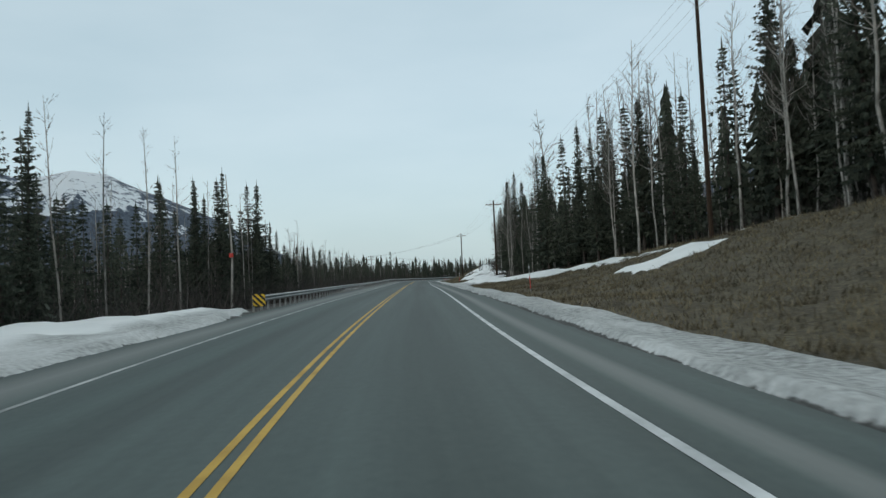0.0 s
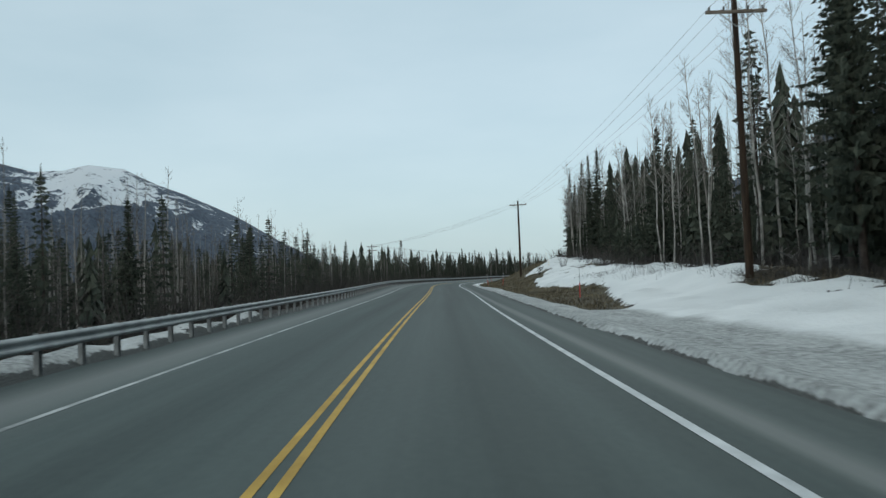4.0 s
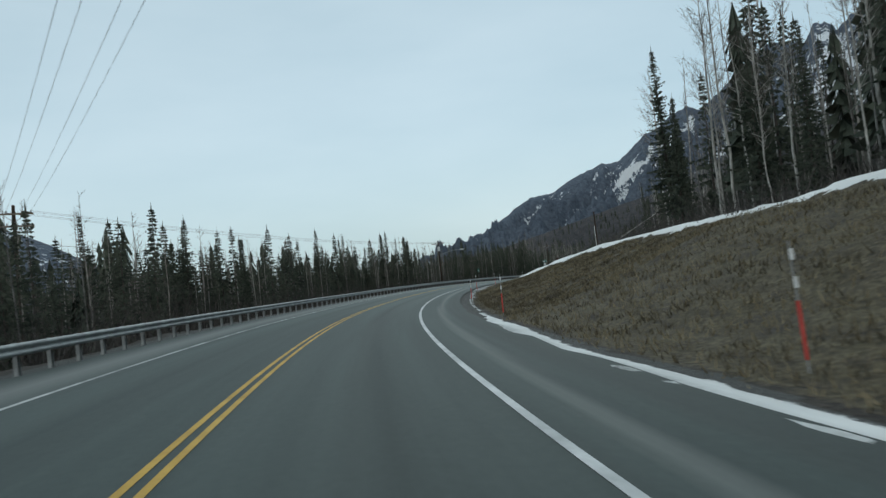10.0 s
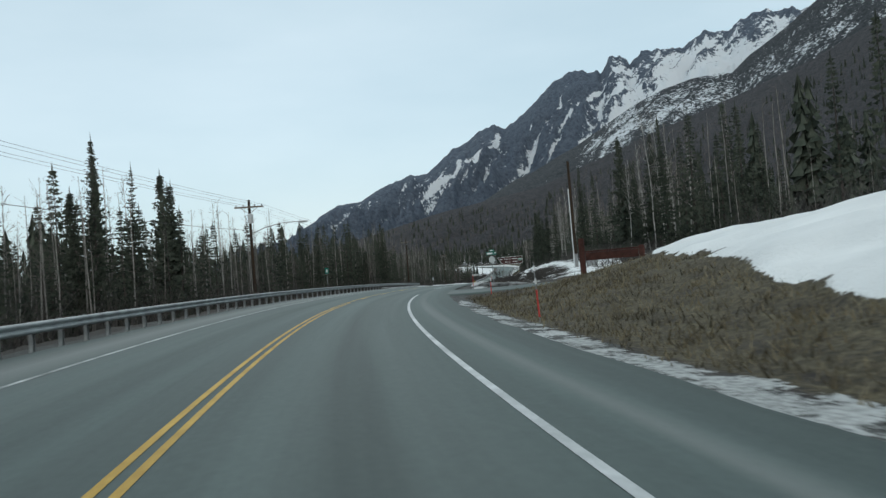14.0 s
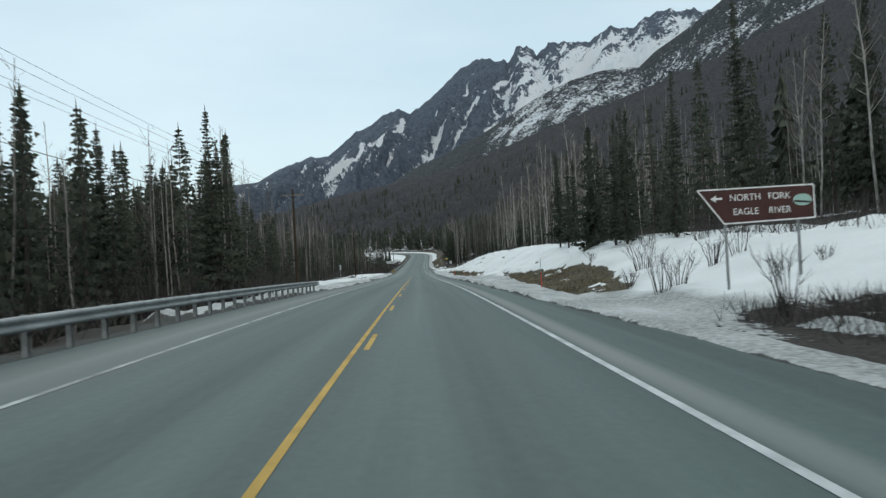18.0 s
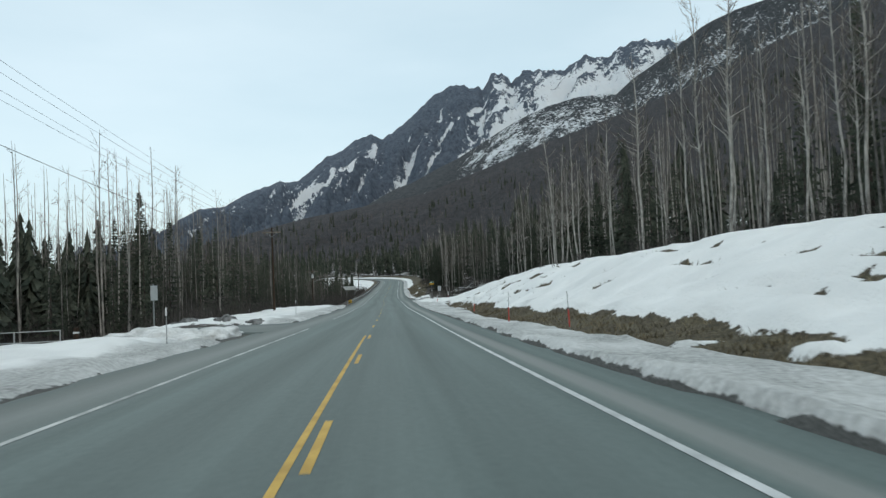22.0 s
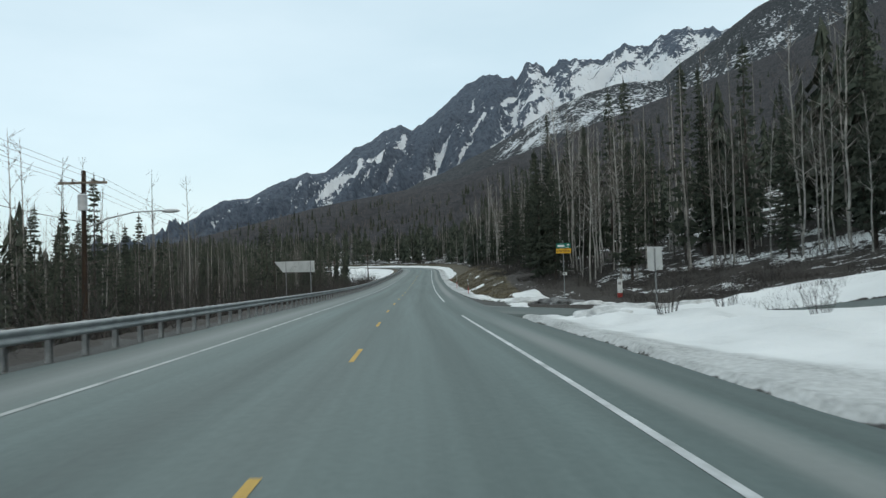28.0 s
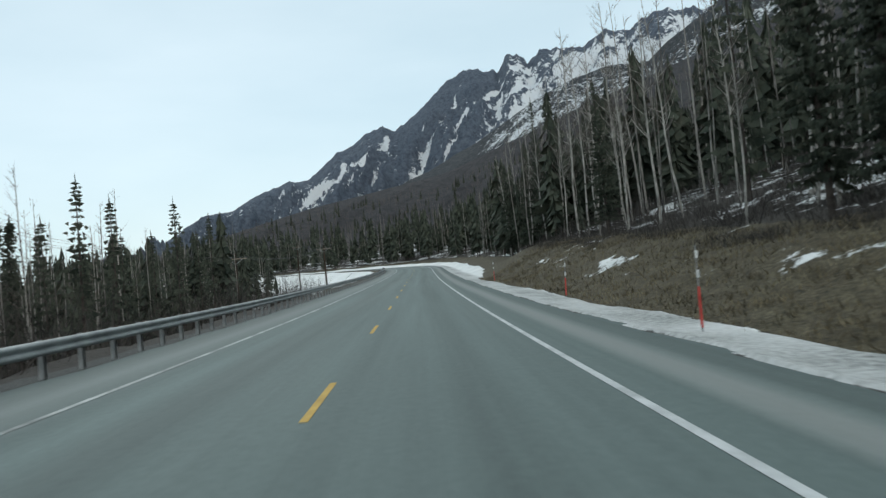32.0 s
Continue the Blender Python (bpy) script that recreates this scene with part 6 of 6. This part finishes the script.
# mile plate behind the rail
root = facing(393.8, -9.2, "mile_plate", "small green mile plate on a thin post behind the rail", "road sign")
zb = -float(ground_height(393.8, -9.2)) + 0.1
g = plate("plate", rect(-0.2, zb + 2.4, 0.2, zb + 3.05), -0.03, 0.01, M_SIGN_GREEN, root)
plate("bar", rect(-0.08, zb + 2.55, 0.08, zb + 2.85), -0.034, 0.003, M_SIGN_WHITE, g)
part("sign_post", (box_bm(0.05, 0.05, zb + 3.0, (0, 0, (zb + 3.0) / 2), 0.005), M_POST), root)

# white posts beside the driveway
root = facing(526.3, -11.9, "plate_sign", "narrow grey sign plate seen nearly edge-on beside the driveway", "road sign", turn=70)
part("sign_post", (box_bm(0.07, 0.06, 3.0, (0, 0, 1.5), 0.006), M_POST), root)
plate("panel", rect(-0.3, 2.1, 0.3, 2.9), -0.05, 0.012, M_ALU, root)
root = facing(540, -25.5, "metal_gate", "closed grey tubular metal gate across the snowy driveway", "gate", turn=8)
for x in (-3.0, 0.0, 3.0):
    part("upright", (rod_bm(0.05, 0.05, 1.35, 8, Matrix.Translation((x, 0, 0))), M_ALU), root)
for z in (0.55, 1.3):
    part("rail", (box_bm(6.1, 0.07, 0.07, (0, 0, z), 0.008), M_ALU), root)
root = facing(538, -20.5, "stump_post", "short dark timber post beside the gate", "post")
part("shaft", (rod_bm(0.2, 0.17, 1.25, 9), M_POLE), root)
part("band", (rod_bm(0.205, 0.2, 0.12, 9, Matrix.Translation((0, 0, 0.85))), M_MARK_WHITE), root, "pale band")
for s, o, h in ((592, -18.0, 1.1),):
    root = facing(s, o, "white_post", "weathered white post standing in the snow", "post")
    part("stake", (box_bm(0.1, 0.09, h, (0, 0, h / 2), 0.01), M_MARK_WHITE), root)
    part("cap", (box_bm(0.12, 0.11, 0.05, (0, 0, h + 0.02), 0.01), M_MARK_GREY), root)

# timber park sign on the crest
root = facing(354.2, 15.6, "timber_sign", "long red-brown timber sign between two stout posts on the snowy crest", "timber sign", sink=0.2, turn=-18)
for x, h in ((-1.75, 2.25), (1.75, 1.55)):
    part("timber_post", (box_bm(0.32, 0.3, h, (x, 0, h / 2), 0.02), M_RUST), root)
part("board", (box_bm(3.1, 0.12, 0.46, (0, 0, 1.12), 0.015), M_RUST), root)
part("top_rail", (box_bm(3.3, 0.18, 0.09, (0, 0, 1.42), 0.012), M_RUST), root)
for k in range(3):
    part("slat", (box_bm(3.05, 0.03, 0.03, (0, -0.07, 0.95 + k * 0.15)), M_RUST), root)

# stout pole by the side road with a pale cable guard, and a meter box
root = facing(388, 17.5, "guarded_pole", "stout brown pole with a pale cable guard beside the side road", "power pole")
part("shaft", (rod_bm(0.19, 0.13, 11.0, 12), M_POLE), root)
part("cable_guard", (box_bm(0.1, 0.06, 8.0, (-0.2, -0.12, 4.2), 0.01), M_MARK_WHITE), root, "pale plastic cable guard")
part("sleeve", (rod_bm(0.21, 0.2, 1.5, 12, Matrix.Translation((0, 0, 0.2))), M_MARK_GREY), root, "grey metal sleeve")
root = facing(389.5, 19.2, "meter_box", "grey metal utility box standing on the snow", "utility box")
part("body", (box_bm(1.1, 0.5, 0.85, (0, 0, 0.5), 0.03), M_MARK_GREY), root)
part("lid", (box_bm(1.16, 0.56, 0.06, (0, 0, 0.95), 0.015), M_ALU), root)


# ---- snow mounds ----
M_MOUND = material("old_ploughed_snow", (0.38, 0.39, 0.385), (0.74, 0.75, 0.74), 1.3, 0.8, 0.6, fine=9, bump_distance=0.05)
M_DIRTY_MOUND = material("dirty_ploughed_snow", (0.012, 0.012, 0.012), (0.26, 0.265, 0.262), 1.6, 0.85, 0.6, fine=8, bump_distance=0.05)


def snow_mound(s, o, rx, ry, h, seed, mat, label):
    bm = bmesh.new()
    bmesh.ops.create_icosphere(bm, subdivisions=4, radius=1)
    for v in bm.verts:
        n = noise.fractal(v.co * 1.6 + Vector((seed, 0, 0)), 1.0, 2.0, 4)
        n2 = noise.fractal(v.co * 5 + Vector((seed, 3, 0)), 1.0, 2.0, 3)
        k = 1 + 0.35 * n + 0.10 * n2
        v.co = Vector((v.co.x * rx * k, v.co.y * ry * k, v.co.z * h * k - 0.1))
    for f in bm.faces:
        f.smooth = True
    P = place(s, o)
    me = bpy.data.meshes.new("snow_mound")
    bm.to_mesh(me)
    bm.free()
    me.materials.append(mat)
    ob = new("snow_mound", me)
    ob.matrix_basis = pose(P[0], P[1], P[2], 0, 0, math.degrees(-float(line_at(s)[3])))
    return tagged(ob, label, "snow mound")


for i, (s, o, rx, ry, h, dirty) in enumerate(((523.5, -8.0, 1.4, 2.8, 0.6, 0), (521.0, -10.5, 2.5, 2.2, 0.7, 0), (542.2, -9.2, 0.9, 0.9, 0.5, 1), (542.4, -11.4, 0.9, 0.9, 0.62, 1), (542.8, -14.2, 1.2, 1.0, 0.6, 1), (650.2, 8.9, 1.7, 1.8, 0.6, 0), (647.5, 11.5, 3.0, 2.6, 0.5, 0), (674.5, 9.3, 1.7, 1.5, 0.6, 0), (671.8, 10.3, 1.3, 1.2, 0.45, 1), (669.0, 11.0, 1.3, 1.0, 0.38, 1), (666.6, 11.9, 1.4, 1.0, 0.34, 0), (664.4, 12.9, 1.5, 1.0, 0.32, 0), (662.0, 14.2, 1.6, 1.0, 0.32, 0), (659.6, 15.8, 1.7, 1.0, 0.3, 0), (681.0, 9.0, 1.5, 2.2, 0.22, 0), (377.0, 8.9, 1.5, 1.1, 0.3, 1), (374.0, 10.5, 1.6, 1.2, 0.4, 1))):
    snow_mound(s, o, rx, ry, h, i * 7.3, M_DIRTY_MOUND if dirty else M_MOUND, "dirty ploughed heap of half-melted snow" if dirty else "ploughed bank of old snow beside the asphalt")


# ---- shrubs ----
def shrub_mesh(seed, h):
    rg = np.random.RandomState(seed)
    pieces = []
    for k in range(16):
        a, r = rg.uniform(0, 6.28), rg.uniform(0.05, 0.3) * h
        base = np.array([math.cos(a) * r * 0.5, math.sin(a) * r * 0.5, 0])
        out = np.array([math.cos(a), math.sin(a), 0])
        L = h * rg.uniform(0.6, 1.05)
        mid, tip = base + out * 0.12 * L + np.array([0, 0, L * 0.5]), base + out * rg.uniform(0.15, 0.5) * L + np.array([0, 0, L])
        pieces.append(tube([base, mid, tip], [0.014, 0.009, 0.003], 3))
        for m in range(4):
            f = rg.uniform(0.35, 0.9)
            b = mid * (1 - f) + tip * f
            e = b + np.array([rg.uniform(-0.2, 0.2), rg.uniform(-0.2, 0.2), rg.uniform(0.12, 0.32)]) * h
            pieces.append(tube([b, e], [0.006, 0.002], 3))
    return mesh_of("branchwork", *join(pieces), M_BRUSH)


SHRUB_ME = [shrub_mesh(i, h) for i, h in enumerate((1.6, 1.2, 1.0, 0.7))]
for i, (s, o) in enumerate(((418.5, 8.8), (420.5, 10.0), (423, 12.2), (417, 13.5), (426, 14.5), (430, 11.5), (445, 12.5), (424.5, 9.4), (436, 16.5), (441, 15.0), (452, 17), (398, 11), (402, 9.6), (405, 12), (410, 9.0), (412, 13.2), (650, 13.5), (646, 9.8), (190, 13.5), (196, 14.5), (186, 16), (640, 12), (535, 17.5), (548, 17), (556, 16.5), (565, 17), (528, 17.4))):
    root = facing(s, o, "shrub", "leafless brown shrub poking through the snow", "shrub", "bare shrubs on the bank", 0.05, i * 47)
    part("branchwork", SHRUB_ME[i % 4], root)
    root.scale = (1.0 + 0.2 * (i % 3),) * 3


# ---- undergrowth and dry grass ----
def scatter_blades(name, label, spots, count, height, width, spread, mat, seed):
    """Clumps of thin upright blades or twigs on those spots, as one mass."""
    rg = np.random.RandomState(seed)
    n = len(spots)
    base = np.repeat(spots, count, axis=0)
    m = len(base)
    a = rg.uniform(0, 6.28, m)
    base = base + np.stack([rg.normal(0, spread, m), rg.normal(0, spread, m), np.full(m, -0.04)], -1)
    h = rg.uniform(*height, m)
    side = np.stack([np.cos(a), np.sin(a), np.zeros(m)], -1) * (rg.uniform(0.6, 1.3, m) * width)[:, None]
    lean = np.stack([rg.normal(0, 0.45, m) * h, rg.normal(0, 0.45, m) * h, h], -1)
    v = np.stack([base - side, base + side, base + lean], 1).reshape(-1, 3)
    me = mesh_of(name, v, np.arange(len(v)).reshape(-1, 3), mat)
    return tagged(new(name, me), label, "undergrowth", kind="stuff")


rg = np.random.RandomState(21)
gs, go = rg.uniform(-20, 790, 80000), 6.6 + rg.rand(80000) * 16
cs, cg, _, _ = covers(gs, go)
keep = (cg > 0.42) & (cs < 0.38) & (on_side_road(gs, go) < 0.05) & (go < knots(gs, CREST_O) + 1)
raked = (gs > 258) & (gs < 312) & (go > 7.2)
keep &= ~raked
scatter_blades("dry_grass", "matted dry brown grass on the roadside banks", place(gs[keep], go[keep]), 7, (0.07, 0.28), 0.02, 0.2, M_GRASS, 3)
row = np.round(rg.uniform(246, 306, 16000) / FURROW_STEP) * FURROW_STEP + 0.12 + rg.normal(0, 0.05, 16000)
fo = 7.2 + rg.rand(16000) * 12
fs = row + FURROW_SLANT * fo
cs, cg, _, _ = covers(fs, fo)
keep = (cg > 0.4) & (cs < 0.38) & (fs > 256) & (fs < 314) & (fo < knots(fs, CREST_O) + 1)
scatter_blades("dry_grass", "dry grass in raked rows slanting up the bank", place(fs[keep], fo[keep]), 5, (0.06, 0.2), 0.026, 0.07, M_GRASS, 6)
us, side = rg.uniform(-20, 800, 9000), np.where(rg.rand(9000) < 0.45, 1, -1)
uo = np.where(side > 0, knots(us, CREST_O) + 1.0 + rg.rand(9000) ** 1.5 * 26, -(knots(us, EDGE_L) + 1.5 + rg.rand(9000) ** 1.5 * 26))
ok = ~(((us > 358) & (us < 374) & (uo > 0)) | ((us > 630) & (us < 682) & (uo > 0) & (uo < 24)) | ((us > 515) & (us < 547) & (uo < 0)) | ((us > 490) & (us < 600) & (uo > 0) & (uo < knots(us, CREST_O) + 4)))
ls = rg.uniform(-20, 800, 5200)
lo = -(knots(ls, EDGE_L) + 3.0 + rg.rand(5200) ** 1.4 * 24)
fit = ~((ls > 512) & (ls < 550) & (lo > -34))
scatter_blades("thicket", "dense grey thicket of bare saplings in the low woods", place(ls[fit], lo[fit]), 14, (1.0, 4.5), 0.026, 0.8, M_BRUSH, 14)
scatter_blades("brushwood", "tangled leafless undergrowth along the forest edge", place(us[ok], uo[ok]), 14, (0.5, 2.6), 0.02, 0.55, M_BRUSH, 4)
# darker tangle on the corner beside the first side road and on the snowy shelf
for k, (a, b, lo, hi, num) in enumerate(((377, 411, 8.6, 16.5, 2600), (88, 156, 13.2, 24, 2200), (684, 800, 12.5, 19, 2600), (650, 686, 15.5, 24, 1300))):
    bs, bo = rg.uniform(a, b, num), rg.uniform(lo, hi, num)
    thick = cloudy(bs / 4.0, bo / 2.0 + 4, 3) > (-0.12 if k == 0 else 0.05)
    scatter_blades("brushwood", "dark tangled thicket of leafless brush over dirty snow", place(bs[thick], bo[thick]), 22, (0.15, 0.6), 0.012, 0.5, M_BRUSH, 40 + k)
# fallen trunks
for s, o, yaw, tilt, L in ((331, 21.5, 70, 62, 8.5), (128, 19.5, 20, 86, 4.5), (133, 20.5, -35, 84, 5.0), (121, 20, 60, 87, 3.5), (748, 19, 100, 55, 9)):
    n = 7
    t = np.linspace(0, 1, n)
    line = np.stack([0.25 * np.sin(t * 2.2), 0.05 * np.sin(t * 5), t * L], -1)
    pieces = [tube(line, 0.10 * (1 - t) + 0.025, 7)]
    for k in range(5):
        q0 = 0.45 + 0.11 * k
        p0 = np.array([0.25 * math.sin(q0 * 2.2), 0.0, q0 * L])
        pieces.append(tube([p0, p0 + np.array([(-1) ** k * 0.5, 0.2, 0.45])], [0.02, 0.006], 4))
    root = facing(s, o, "fallen_trunk", "fallen pale birch trunk leaning over the undergrowth", "fallen trunk", sink=-0.1)
    root.matrix_basis = root.matrix_basis @ pose(0, 0, 0, 0, 0, yaw) @ pose(0, 0, 0, tilt, 0, 0)
    part("trunk", mesh_of("trunk", *join(pieces), M_BIRCH, True), root)
# red square on a trunk beside the rail end
root = facing(50, -9.9, "tree_marker", "small square red marker nailed to a birch trunk", "marker")
zr = -float(ground_height(50, -9.9)) + 0.1
part("trunk", mesh_of("trunk", *tube(np.array([(0, 0.1, 0), (0.15, 0.1, 4), (-0.1, 0.1, 9)]), [0.09, 0.07, 0.02], 7), M_BIRCH, True), root)
plate("panel", rect(-0.02, zr + 2.95, 0.24, zr + 3.21), -0.02, 0.01, M_MARK_RED, root)
# tall yellow stake on the bank
root = facing(205, 16.7, "yellow_stake", "thin leaning yellow stake standing in the snow", "stake")
root.matrix_basis = root.matrix_basis @ pose(0, 0, 0, 0, -12, 0)
part("shaft", (rod_bm(0.016, 0.012, 2.0, 8), M_SIGN_YELLOW), root)
part("tip", (rod_bm(0.018, 0.014, 0.2, 8, Matrix.Translation((0, 0, 2.0))), M_MARK_WHITE), root, "pale tip")
